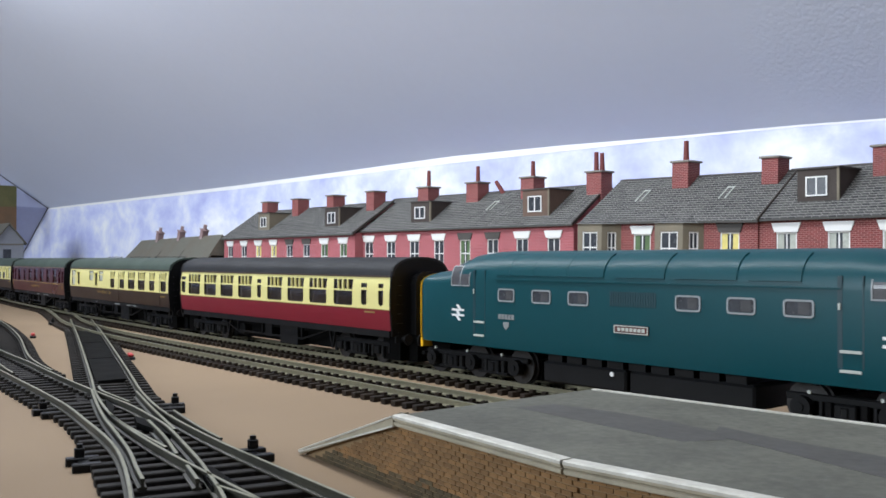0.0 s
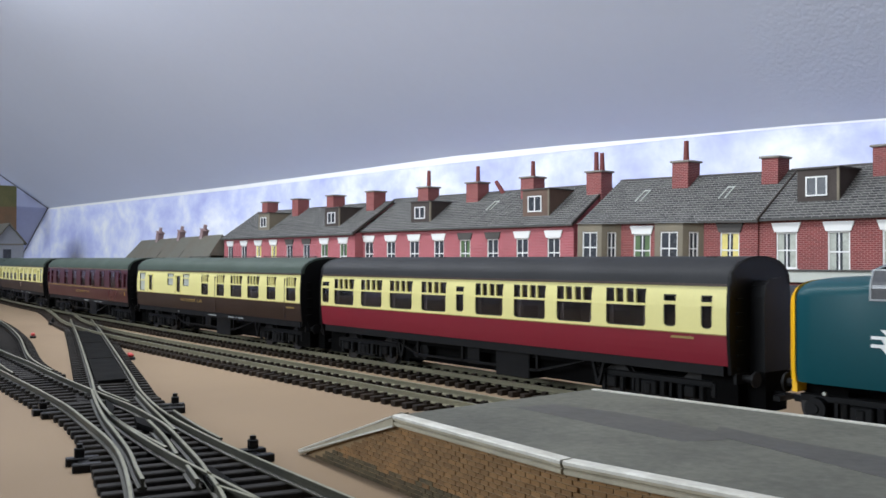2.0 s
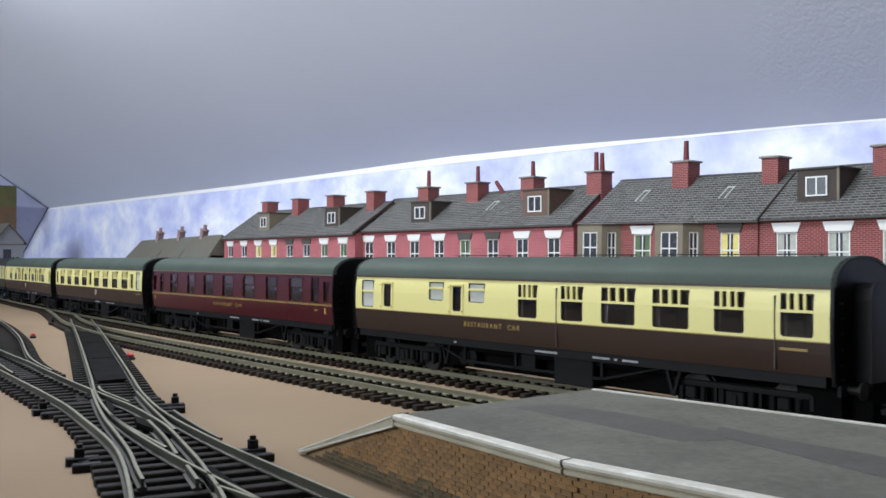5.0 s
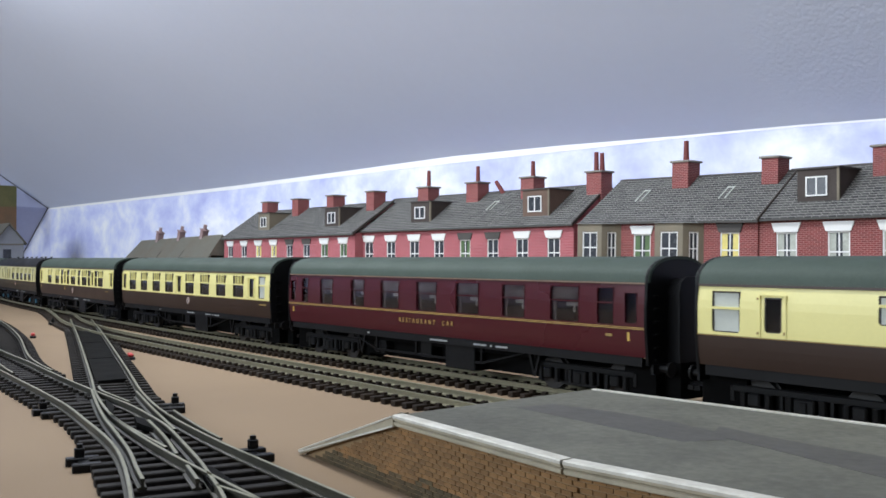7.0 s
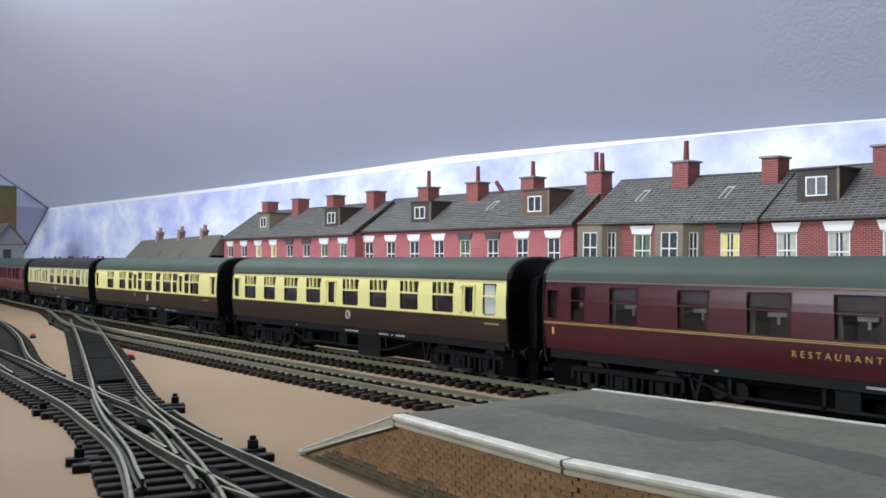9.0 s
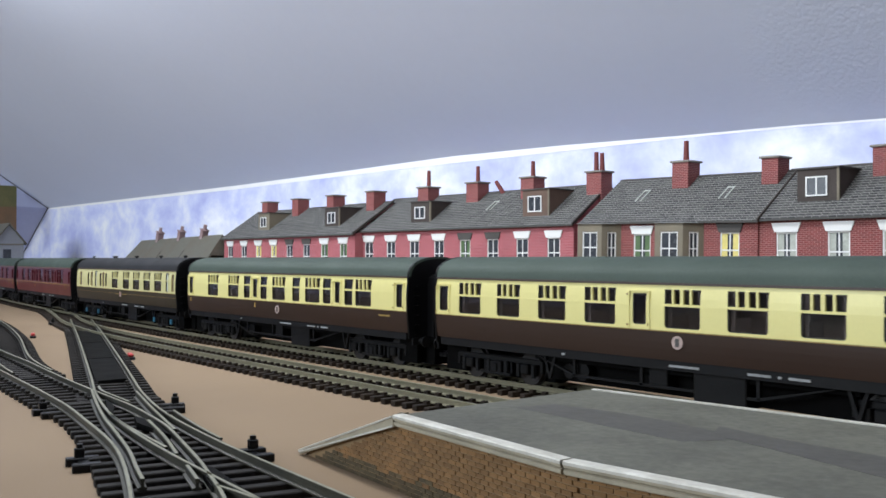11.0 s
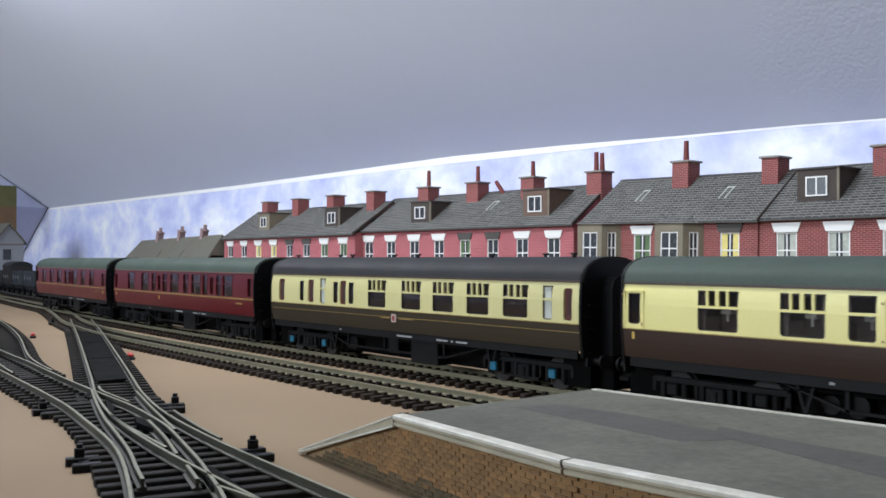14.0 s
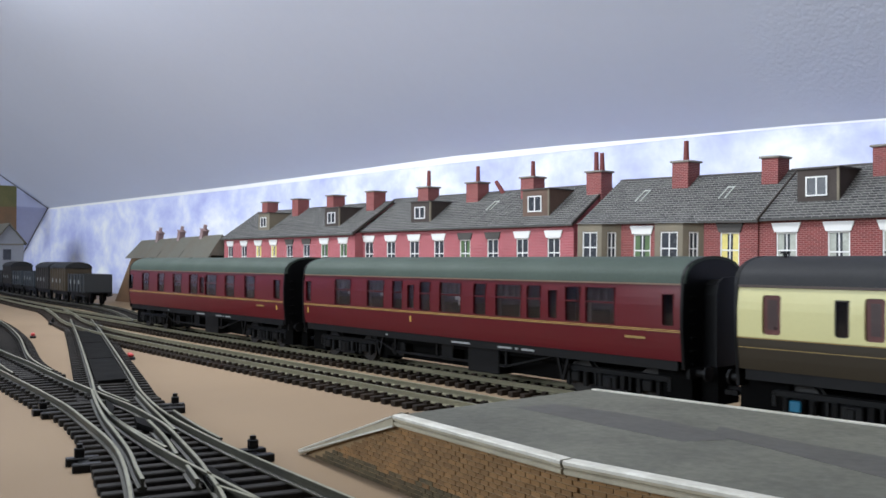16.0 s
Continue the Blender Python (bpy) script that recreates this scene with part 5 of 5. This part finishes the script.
def terrace(label, p0, p1, zg, eave, ridge, brick, windows, dormers, chimneys, skylights=(), bays=(), extend=0.0, shop=False, tilt=0.0):
    """A row of low-relief houses whose front runs from p0 to p1 (metres)."""
    a, b = Vector(p0), Vector(p1)
    ang = math.degrees(math.atan2((b - a).y, (b - a).x))
    L = (b - a).length * 1000 + extend
    root = empty("terraced_house", pose(a.x, a.y, 0, 0, tilt, ang), label, "terraced house", "terraced houses along the back")
    dep, ry = 62.0, 40.0
    holes = [(x - w / 2, x + w / 2, z0, z1) for x, w, z0, z1, lint, pane in windows]
    part("front_wall", sheet(0, L, zg, eave, holes, lambda z: 0.0, 2.4), brick, root)
    for x0 in (0.0, L - 2.0):
        bm = bmesh.new()
        prism(bm, [(2.4, zg), (2.4, eave), (ry, ridge - 1), (dep, ridge - 18), (dep, zg)], x0, x0 + 2.0)
        part("end_wall", bm, brick, root)
    part("rear_wall", boxes((2, L - 2, dep - 2, dep, zg, ridge - 18.5)), brick, root)
    r = slates(-1.2, L + 1.2, -3.2, eave - 0.3, ry, ridge, 14, root)
    bm = bmesh.new()
    prism(bm, [(ry, ridge - 0.4), (dep + 2, ridge - 19), (dep + 2, ridge - 18), (ry, ridge + 0.4)], -1.2, L + 1.2)
    part("rear_slope", bm, SLATE, r)
    bm = bmesh.new()
    prism(bm, [(ry - 1.2, ridge - 0.3), (ry, ridge + 0.9), (ry + 1.2, ridge - 0.3)], -1.2, L + 1.2)
    part("ridge_tile", bm, GREY_LINTEL, r)
    # dark strip standing in for the shadow gap at the roof's right end
    bm = bmesh.new()
    prism(bm, [(-4, eave - 1.6), (ry, ridge - 1.2), (ry, ridge + 0.9), (-4, eave + 0.6)], L + 1.0, L + 1.9)
    part("verge_board", bm, DORMER, r)
    part("gutter", boxes((-1, L + 1, -3.6, -2.0, eave - 1.4, eave - 0.3)), GREY_LINTEL, root)
    for x, w, z0, z1, lint, pane in windows:
        win = sash(x, w, z0, z1, pane, root)
        bm = bmesh.new()
        prism(bm, [(x - w / 2 - 2.6, z1 + 5.2), (x + w / 2 + 2.6, z1 + 5.2), (x + w / 2 + 0.7, z1), (x - w / 2 - 0.7, z1)], -0.8, 0.0, "y")
        part("lintel", bm, WHITE if lint == "w" else GREY_LINTEL, win)
        part("sill", boxes((x - w / 2 - 1.4, x + w / 2 + 1.4, -1.4, 0.2, z0 - 1.5, z0)), WHITE if lint == "w" else GREY_LINTEL, win)
    slope = (ridge - eave) / (ry + 3.2)
    for x0, w, z0, z1, m in dormers:
        yf = (z0 - eave) / slope - 3.2 + 1.0
        yb = (z1 - eave) / slope - 3.2
        bm = bmesh.new()
        prism(bm, [(yf, z0 - 1), (yf, z1), (yb + 2, z1), (yb, z1 - 1)], x0, x0 + w)
        dm = part("dormer", bm, m, root, "boxy dormer of brown card")
        part("dormer_roof", boxes((x0 - 0.8, x0 + w + 0.8, yf - 1.0, yb + 3, z1, z1 + 0.9)), GREY_LINTEL, dm)
        cx = x0 + w * 0.47
        ww, wh = w * 0.52, (z1 - z0) * 0.58
        zc = z0 + (z1 - z0) * 0.2
        f = sheet(cx - ww / 2, cx + ww / 2, zc, zc + wh, [(cx - ww / 2 + 0.8, cx - 0.4, zc + 0.8, zc + wh - 0.8), (cx + 0.4, cx + ww / 2 - 0.8, zc + 0.8, zc + wh - 0.8)], lambda z: yf - 0.7, 0.6)
        part("dormer_window", f, WHITE, dm)
        part("pane", boxes((cx - ww / 2 + 0.5, cx + ww / 2 - 0.5, yf - 0.35, yf - 0.05, zc + 0.5, zc + wh - 0.5)), PANE, dm)
        part("corner_board", boxes((x0 + w - 1.2, x0 + w + 0.15, yf - 0.25, yf + 0.9, z0 - 0.6, z1)), STONE, dm)
    for x, w, z1, pots in chimneys:
        y = 28.0
        chimney(x, y, eave + slope * (y - 2), z1, w, 13.0, pots, root)
    for x in skylights:
        zm = 0.55
        y0, y1 = -3.2 + (ry + 3.2) * 0.45, -3.2 + (ry + 3.2) * 0.70
        z0, z1 = eave + slope * (y0 + 3.2) + 0.9, eave + slope * (y1 + 3.2) + 0.9
        bm = bmesh.new()
        for dx in (0.0, 4.2):
            prism(bm, [(y0, z0 - 0.6), (y1, z1 - 0.6), (y1, z1), (y0, z0)], x + dx, x + dx + 0.8)
        prism(bm, [(y1 - 0.8, z1 - 1.0), (y1, z1 - 0.4), (y1, z1), (y1 - 0.8, z1 - 0.6)], x, x + 5.0)
        part("skylight", bm, FROST, root)
    for x0, x1 in bays:
        fx0, fx1, out = x0 + 3, x1 - 7, 11.0
        z1 = eave - 1.5
        ring = [(x0, 0.0), (fx0, -out), (fx1, -out), (x1, 0.0)]

        def facet(p, q, name, w0, w1, pane):
            vx, vy = q[0] - p[0], q[1] - p[1]
            ln = math.hypot(vx, vy)
            s = part(name, sheet(0, ln, zg, z1, [(w0 * ln, w1 * ln, 54, 74)], lambda z: 0.0, 1.5), STONE, root, "buff stone bay front")
            s.matrix_basis = pose(p[0] * MM, p[1] * MM, 0, 0, 0, math.degrees(math.atan2(vy, vx)))
            sash((w0 + w1) / 2 * ln, (w1 - w0) * ln, 54, 74, pane, s)
        facet(ring[0], ring[1], "bay_cheek", 0.3, 0.7, PANE)
        facet(ring[1], ring[2], "bay_front", 0.2, 0.82, PANE)
        facet(ring[2], ring[3], "bay_cheek", 0.3, 0.75, PANE)
        bm = bmesh.new()
        base = [bm.verts.new((p[0] + (1 if i > 1 else -1), p[1] - 1.2, z1)) for i, p in enumerate(ring)]
        tip = [bm.verts.new((p[0] * 0.5 + (x0 + x1) / 4, 3.0, eave + 4.5)) for p in (ring[1], ring[2])]
        bm.faces.new(base)
        bm.faces.new((base[0], base[1], tip[0]))
        bm.faces.new((base[1], base[2], tip[1], tip[0]))
        bm.faces.new((base[2], base[3], tip[1]))
        bm.faces.new((base[3], base[0], tip[0], tip[1]))
        part("bay_roof", bm, SLATE, root)
    if shop:
        part("shop_fascia", boxes((0.5, L - 0.5, -3.2, 0.0, 43.5, 49.6), bevel=0.3), FROST, root, "pale shop fascia with dark sign bars")
        bm = bmesh.new()
        for i in range(6):
            box(bm, L * 0.42 + 27 + i * 4.0, L * 0.42 + 29.4 + i * 4.0, -3.5, -3.1, 45.4, 47.8)
        part("sign_bar", bm, GREY_LINTEL, root)
        part("shop_window", boxes((4, L * 0.42, -2.6, -2.2, 16, 42)), PANE, root)
        part("shop_window", boxes((L * 0.5, L - 6, -2.6, -2.2, 16, 42)), PANE, root)
        bm = boxes((0.5, L - 0.5, -4.0, 0.0, 49.6, 50.6))
        part("fascia_moulding", bm, GREY_LINTEL, root)
    return root


def houses():
    w, g = "w", "g"
    rows = []
    for i, (l, p) in enumerate(((w, PANE), (w, PANE), (w, PANE_YELLOW), (w, PANE_YELLOW), (g, PANE), (g, PANE), (w, PANE_GREEN), (w, PANE_GREEN))):
        rows.append((15.2 + 31.9 * i, 12.0, 47.3, 70.1, l, p))
    terrace("far pink brick terrace with white lintels, two dormers and four chimneys", (-0.923, 0.438), (-0.666, 0.438), 6, 78.3, 107.5, PINK_BRICK, rows,
            [(63, 24, 85.4, 102.8, STONE), (194, 25, 85.4, 102.8, DORMER)], [(33, 12, 116.5, ()), (98, 12, 116.5, ()), (165, 12, 116.5, ()), (233, 12, 116.5, ())])
    rows = []
    for i, (l, p) in enumerate(((w, PANE), (w, PANE), (w, PANE), (w, PANE), (g, PANE_GREEN), (g, PANE), (w, PANE), (w, PANE))):
        rows.append((12.8 + 29.4 * i, 11.5, 50.0, 71.2, l, p))
    terrace("pink brick terrace with white lintels, chimney pots and two dormers", (-0.6705, 0.446), (-0.435, 0.4657), 6, 80.5, 110.0, PINK_BRICK, rows,
            [(61, 24, 86, 103, DORMER), (184, 25, 86.5, 106.5, DORMER_BROWN)], [(45, 13, 117, ((7, 14),)), (104, 13, 117.5, ((7, 13),)), (163, 13, 118, ((7, 12),)), (226, 13, 118, ((4, 14), (9, 13)))], skylights=(137,))
    rows = [(47.4, 13.0, 52, 72.8, w, PANE_GREEN), (109.2, 12.5, 53, 73.8, g, PANE_YELLOW)]
    terrace("red brick house pair with buff stone bay windows and skylights", (-0.418, 0.456), (-0.2911, 0.4604), 6, 80.6, 110.6, RED_BRICK, rows,
            [], [(49.5, 12, 119.2, ((6, 13),)), (112.5, 10.5, 118, ())], skylights=(29, 91), bays=((1, 31), (62, 92)), tilt=1.1, shop=True)
    rows = [(16.5, 12.0, 51, 71.0, w, PANE_PALE), (45.6, 12.0, 49, 71.0, w, PANE_PALE), (74.0, 12.0, 50, 71.0, w, PANE_PALE), (103, 12.0, 50, 71, w, PANE)]
    terrace("red brick house with white lintels, dormer and shop fascia", (-0.290, 0.4617), (-0.2192, 0.4654), 6, 78.7, 108.9, RED_BRICK, rows,
            [(18, 23.5, 87.0, 105.6, DORMER)], [(51.5, 13, 116.8, ()), (112, 13, 117, ())], extend=70, shop=True)


houses()


def fallen_pot():
    bm = bmesh.new()
    cyl(bm, (0, 0, 0), "z", 1.9, 12, 12, 1.6)
    ob = mesh_ob("chimney_pot", bm, POT)
    ob.matrix_world = pose(-0.5385, 0.4955, 0.1085, 12, -32, 0)
    tagged(ob, "loose dark red chimney pot leaning on the roof ridge", "chimney pot")


fallen_pot()


# ---- low cottages, white house and poster in the far corner ----
FADED = mat("faded_pink_brick_print", (0.26, 0.155, 0.15), 0.85, var=0.2, grain=700, blotch=90, tint=(0.36, 0.31, 0.32))


def cottages():
    root = empty("cottage_row", pose(-1.165, 0.425, 0), "dim olive-roofed cottage row of printed card", "cottage row")
    L = 236.0
    part("wall", boxes((0, L, 0, 30, 0, 60)), CARD_WALL, root)
    bm = bmesh.new()
    b = [bm.verts.new(p) for p in ((-14, -4, 57), (L, -4, 57), (L, 34, 57), (-14, 34, 57))]
    t = [bm.verts.new(p) for p in ((-3, 14, 80), (L, 14, 83))]
    bm.faces.new(b)
    bm.faces.new((b[0], b[1], t[1], t[0]))
    bm.faces.new((b[2], b[3], t[0], t[1]))
    bm.faces.new((b[3], b[0], t[0]))
    bm.faces.new((b[1], b[2], t[1]))
    part("roof", bm, CARD_ROOF, root)
    for x in (52, 118, 182):
        c = part("chimney", boxes((-3.2, 3.2, -3.5, 3.5, -8, 9), (-4.0, 4.0, -4.2, 4.2, 9, 10.2)), FADED, root, "faded pink leaning chimney")
        c.matrix_basis = pose((x + 3) * MM, 14.5 * MM, 0.080, 0, 20, 0)
        bm = bmesh.new()
        cyl(bm, (-1.8, 0, 10.2), "z", 1.1, 5, 8, 1.3)
        cyl(bm, (1.8, 0, 10.2), "z", 1.1, 6, 8, 1.3)
        part("chimney_pot", bm, FADED, c)
    bm = bmesh.new()
    prism(bm, [(-66, 0), (-6, 58), (0, 58), (0, 0)], 2, 30, "y")
    part("side_bank", bm, CARD_WALL, root, "brown printed bank at the row's end")
    for x in (92, 158):
        bm = bmesh.new()
        prism(bm, [(-4.4, 57.2), (13.6, 80.2), (13.6, 80.7), (-4.4, 57.7)], x, x + 1.2)
        part("party_line", bm, DORMER, root)


cottages()


RENDER_GREY = mat("dull_grey_render_print", (0.30, 0.31, 0.34), 0.8, var=0.15, grain=500, blotch=40)


def corner_house():
    root = empty("cottage", pose(-1.60, 0.383, 0), "dull grey rendered cottage with brown gable boards", "cottage")
    bm = bmesh.new()
    prism(bm, [(-22, 0), (-22, 84), (0, 112), (22, 84), (22, 0)], -60, 0)
    part("wall", bm, RENDER_GREY, root)
    bm = bmesh.new()
    for s in (-1, 1):
        prism(bm, [(s * 0, 112), (s * 26, 79), (s * 26, 82), (s * 0, 115)], -62, 4)
    part("roof", bm, CARD_ROOF, root)
    part("string_course", boxes((-0.2, 0.8, -22, 22, 79, 81)), STONE, root)
    part("window", boxes((0, 0.6, -9, 3, 55, 72)), PANE, root)


corner_house()


def poster():
    root = empty("landscape_print", pose(-1.772, 0.436, 0), "green and brown landscape print on the end wall", "print")
    part("field", boxes((0, 1.5, -34, 0, 150, 188)), GREEN_PRINT, root)
    part("earth", boxes((0, 1.5, -34, 0, 108, 150)), CARD_WALL, root)


GREEN_PRINT = mat("green_field_print", (0.115, 0.115, 0.045), 0.8, var=0.15, grain=300, blotch=40, tint=(0.20, 0.17, 0.07))
poster()


# ---- goods wagons on the siding ----
def wagon(x, d, turn, label, kind, colour):
    root = empty("goods_wagon", pose(x, d, RAIL_TOP * MM, 0, 0, turn), label, "goods wagon", "goods wagons on the siding")
    L, W = 74.0, 15.0
    if kind == "open":
        part("floor", boxes((0, L, -W, W, 13, 14.5)), UNDER, root)
        for sy in (-1, 1):
            part("side", boxes((0, L, *sorted((sy * W, sy * (W - 1.4))), 14.5, 34)), colour, root)
            bm = bmesh.new()
            for i in range(5):
                box(bm, 8 + i * 14, 9.4 + i * 14, *sorted((sy * W, sy * (W + 0.6))), 14.5, 33.5)
            part("strapping", bm, UNDER, root)
        for x0 in (0, L - 1.4):
            part("end", boxes((x0, x0 + 1.4, -W + 1.4, W - 1.4, 14.5, 34)), colour, root)
        part("load", boxes((2, L - 2, -W + 2, W - 2, 26, 29)), BLACK, root)
    else:
        part("body", boxes((0, L, -W, W, 13.5, 40)), colour, root)
        bm = bmesh.new()
        prism(bm, roof_profile(W + 0.6, 40, 47.5, 10, 2.0), -0.8, L + 0.8)
        part("roof", bm, ROOF_DARK, root)
        bm = bmesh.new()
        for i in range(6):
            box(bm, 6 + i * 12, 7.4 + i * 12, -W - 0.6, W + 0.6, 14, 40)
        part("strapping", bm, colour, root)
    bm = bmesh.new()
    for i in range(3):
        box(bm, 14 + i * 18, 18.5 + i * 18, -W - 0.9, -W - 0.55, 23, 27.5)
    part("letter_bar", bm, LETTER, root, "pale bars of worn lettering")
    part("underframe", boxes((1, L - 1, -12, -10.5, 9, 13.2), (1, L - 1, 10.5, 12, 9, 13.2)), UNDER, root)
    for wx in (16, L - 16):
        for sy in (-1, 1):
            w = part("wheel", wheel_mesh(6.4), UNDER, root)
            w.matrix_basis = pose(wx * MM, sy * 8.3 * MM, 6.4 * MM, 0, 0, 0 if sy < 0 else 180)
            part("axle_guard", boxes((wx - 3, wx + 3, *sorted((sy * 11, sy * 12.4)), 4, 10), bevel=0.4), UNDER, root)
    for xe, sx in ((0.0, -1), (L, 1)):
        bm = bmesh.new()
        for yb in (-11.4, 11.4):
            cyl(bm, (xe if sx > 0 else xe - 4.5, yb, 12), "x", 1.3, 4.5, 8)
            cyl(bm, (xe + 4 if sx > 0 else xe - 4.8, yb, 12), "x", 2.5, 0.8, 10)
        part("buffers", bm, UNDER, root)


GREYW = mat("dark_grey_wagon_paint", (0.016, 0.0195, 0.022), 0.6, var=0.15, blotch=60)
BLUEW = mat("dull_blue_grey_wagon_paint", (0.026, 0.034, 0.042), 0.6, var=0.15, blotch=60)
BROWNW = mat("weathered_brown_van_paint", (0.042, 0.028, 0.013), 0.7, var=0.25, blotch=70, tint=(0.022, 0.017, 0.012))
DARKW = mat("sooty_brown_van_paint", (0.013, 0.010, 0.009), 0.65, var=0.2, blotch=70)


def wagons():
    line = spline(SIDING, 1.0)
    rows = (("dark grey open goods wagon with pale letters", "open", GREYW), ("weathered yellow-brown goods van", "van", BROWNW), ("sooty dark brown goods van", "van", DARKW),
            ("dull blue-grey open goods wagon", "open", BLUEW), ("dull blue-grey open goods wagon", "open", BLUEW), ("sooty dark brown goods van", "van", DARKW), ("dark grey open goods wagon with pale letters", "open", GREYW))
    front = -1030.0
    for lab, kind, m in rows:
        p = min(line, key=lambda q: abs(q.x - (front - 74)))
        q = min(line, key=lambda q: abs(q.x - front))
        wagon(p.x * MM, p.y * MM, math.degrees(math.atan2(q.y - p.y, q.x - p.x)), lab, kind, m)
        front -= 85.0


wagons()


# ---- point motors and levers beside the turnouts ----
def lever(x, y, turn, red):
    root = empty("point_lever", pose(x * MM, y * MM, 0, 0, 0, turn), "small red point lever" if red else "black plastic point lever box beside the rails", "point lever", "point levers")
    m = CRIMSON_LEVER if red else BLACK
    if red:
        part("base", boxes((-6, 6, -2, 2, 0, 1.6), bevel=0.3), BLACK, root)
        part("handle", boxes((-4.5, 4.5, -1.4, 1.4, 1.6, 3.4), bevel=0.6), m, root, "bright red plastic lever")
    else:
        side = -4.4 if turn < 90 else 4.4
        for k in (-4.4, 4.4):
            part("timber", boxes((k - 1.6, k + 1.6, -2, 6.6 if k == side else 5.4, 0, 2.3), bevel=0.3), BLACK, root)
        part("tie_bar", boxes((-3.0, 3.0, 0.5, 3.5, 0.1, 1.7), bevel=0.2), BLACK, root)
        bm = boxes((side - 1.2, side + 1.2, 1.8, 4.4, 2.3, 4.8), bevel=0.25)
        cyl(bm, (side, 3.1, 4.6), "z", 0.9, 1.3, 10)
        part("post", bm, BLACK, root)


CRIMSON_LEVER = mat("bright_red_plastic", (0.5, 0.02, 0.015), 0.4)
for x, y, turn, red in ((-327, 133, -15, False), (-234, 118.5, -5, False), (-252, 81.5, 166, False), (-343, 97.5, 176, False), (-814, 233, 166, False), (-511, 186, 165, True), (-693, 182, 165, True)):
    lever(x, y, turn, red)


# ---- pieces: the platform's bricks ----
def bricks():
    root, near, s0, ramp = PLATFORM
    bw, bh = 3.0, 1.08
    protos = []
    for k in range(3):
        bm = boxes((0, bw - 0.2, -0.2, 0.35, 0, bh - 0.2), bevel=0.06)
        ob = mesh_ob("brick", bm, TAN_BRICK)
        scene.collection.objects.unlink(ob)
        protos.append(ob)
    rnd = random.Random(5)
    rest, foot_rows = bmesh.new(), bmesh.new()
    count = 0
    for row in range(17):
        z = 0.05 + row * bh
        s = ramp + (bw / 2 if row % 2 else 0)
        while s < 40:
            top = PZ - 2.0 if s > s0 else (PZ - 1.5) * (s - ramp) / (s0 - ramp) - 0.8
            if z + bh < top + 0.3:
                y = near(s) - 0.6 if s > s0 else near(s0) - 0.6 + 4.2 * (s0 - s) / (s0 - ramp)
                j = rnd.uniform(-0.1, 0.06)
                turn = 0.0 if s > -60 else 6.3 if s > -119.4 else -4.4
                # the lowest rows are darker, with a ragged upper edge
                at_foot = z < 3.7 + 0.4 * math.sin(s * 0.07) + rnd.uniform(-0.8, 0.8)
                if -150 < s < -90 and not at_foot and count < 300:
                    again(rnd.choice(protos), root, pose(s * MM, (y + j) * MM, z * MM, 0, 0, turn))
                    count += 1
                else:
                    t = math.radians(turn)
                    vs = []
                    for zz in (0, bh - 0.2):
                        for dx, dy in ((0, -0.2), (bw - 0.2, -0.2), (bw - 0.2, 0.35), (0, 0.35)):
                            vs.append((foot_rows if at_foot else rest).verts.new((s + dx * math.cos(t) - dy * math.sin(t), y + j + dx * math.sin(t) + dy * math.cos(t), z + zz)))
                    for q in ((0, 1, 5, 4), (1, 2, 6, 5), (3, 0, 4, 7), (4, 5, 6, 7)):
                        (foot_rows if at_foot else rest).faces.new([vs[i] for i in q])
            s += bw
    tagged(part("mossy_brickwork", foot_rows, DARK_BRICK, root), "darker bricks along the foot of the wall", kind="stuff")
    tagged(part("brickwork", rest, TAN_BRICKWORK, root), kind="stuff")


bricks()


# ---- the train runs ----
def motions():
    # metres of the first coach's rear end along the line, by seconds
    run = [(0, -0.6024), (0.5, -0.5637), (1, -0.5146), (1.5, -0.4672), (2, -0.4181), (2.5, -0.3695), (3, -0.3177), (3.5, -0.2687), (4, -0.2169), (4.5, -0.1666), (5, -0.1156), (5.5, -0.0646), (6, -0.0136), (6.5, 0.0356), (7, 0.0871), (7.5, 0.1346), (8, 0.1856),
           (8.5, 0.2359), (9, 0.2863), (9.5, 0.3354), (10, 0.3863), (10.5, 0.4371), (11, 0.4880), (11.5, 0.5411), (12, 0.6015), (12.5, 0.6622), (13, 0.7277), (13.5, 0.7904), (14, 0.8643), (14.5, 0.9375), (15, 1.0162), (15.5, 1.0908), (16, 1.1692)]
    train = (("loco", 0.2693, 245.5, 33), ("c1", 0.0, 248.5, 34), ("c2", -0.2695, 250.0, 34), ("c3", -0.539, 249.5, 34), ("c4", -0.8085, 249.5, 34), ("c5", -1.078, 249.5, 34),
             ("c6", -1.3368, 239.7, 34), ("c7", -1.6053, 248.7, 34), ("c8", -1.874, 248.7, 34))
    for key, off, length, piv in train:
        rows = []
        for t, s in run:
            s = s + off
            a, b = s + piv * MM, s + (length - piv) * MM
            ya, yb = TRACK_A + bend(a), TRACK_A + bend(b)
            slope = (yb - ya) / (b - a)
            ang = math.degrees(math.atan(slope))
            rows.append((t, pose(s, ya - slope * piv * MM, RAIL_TOP * MM, 0, 0, ang)))
        walk(TRAIN[key], rows)


motions()
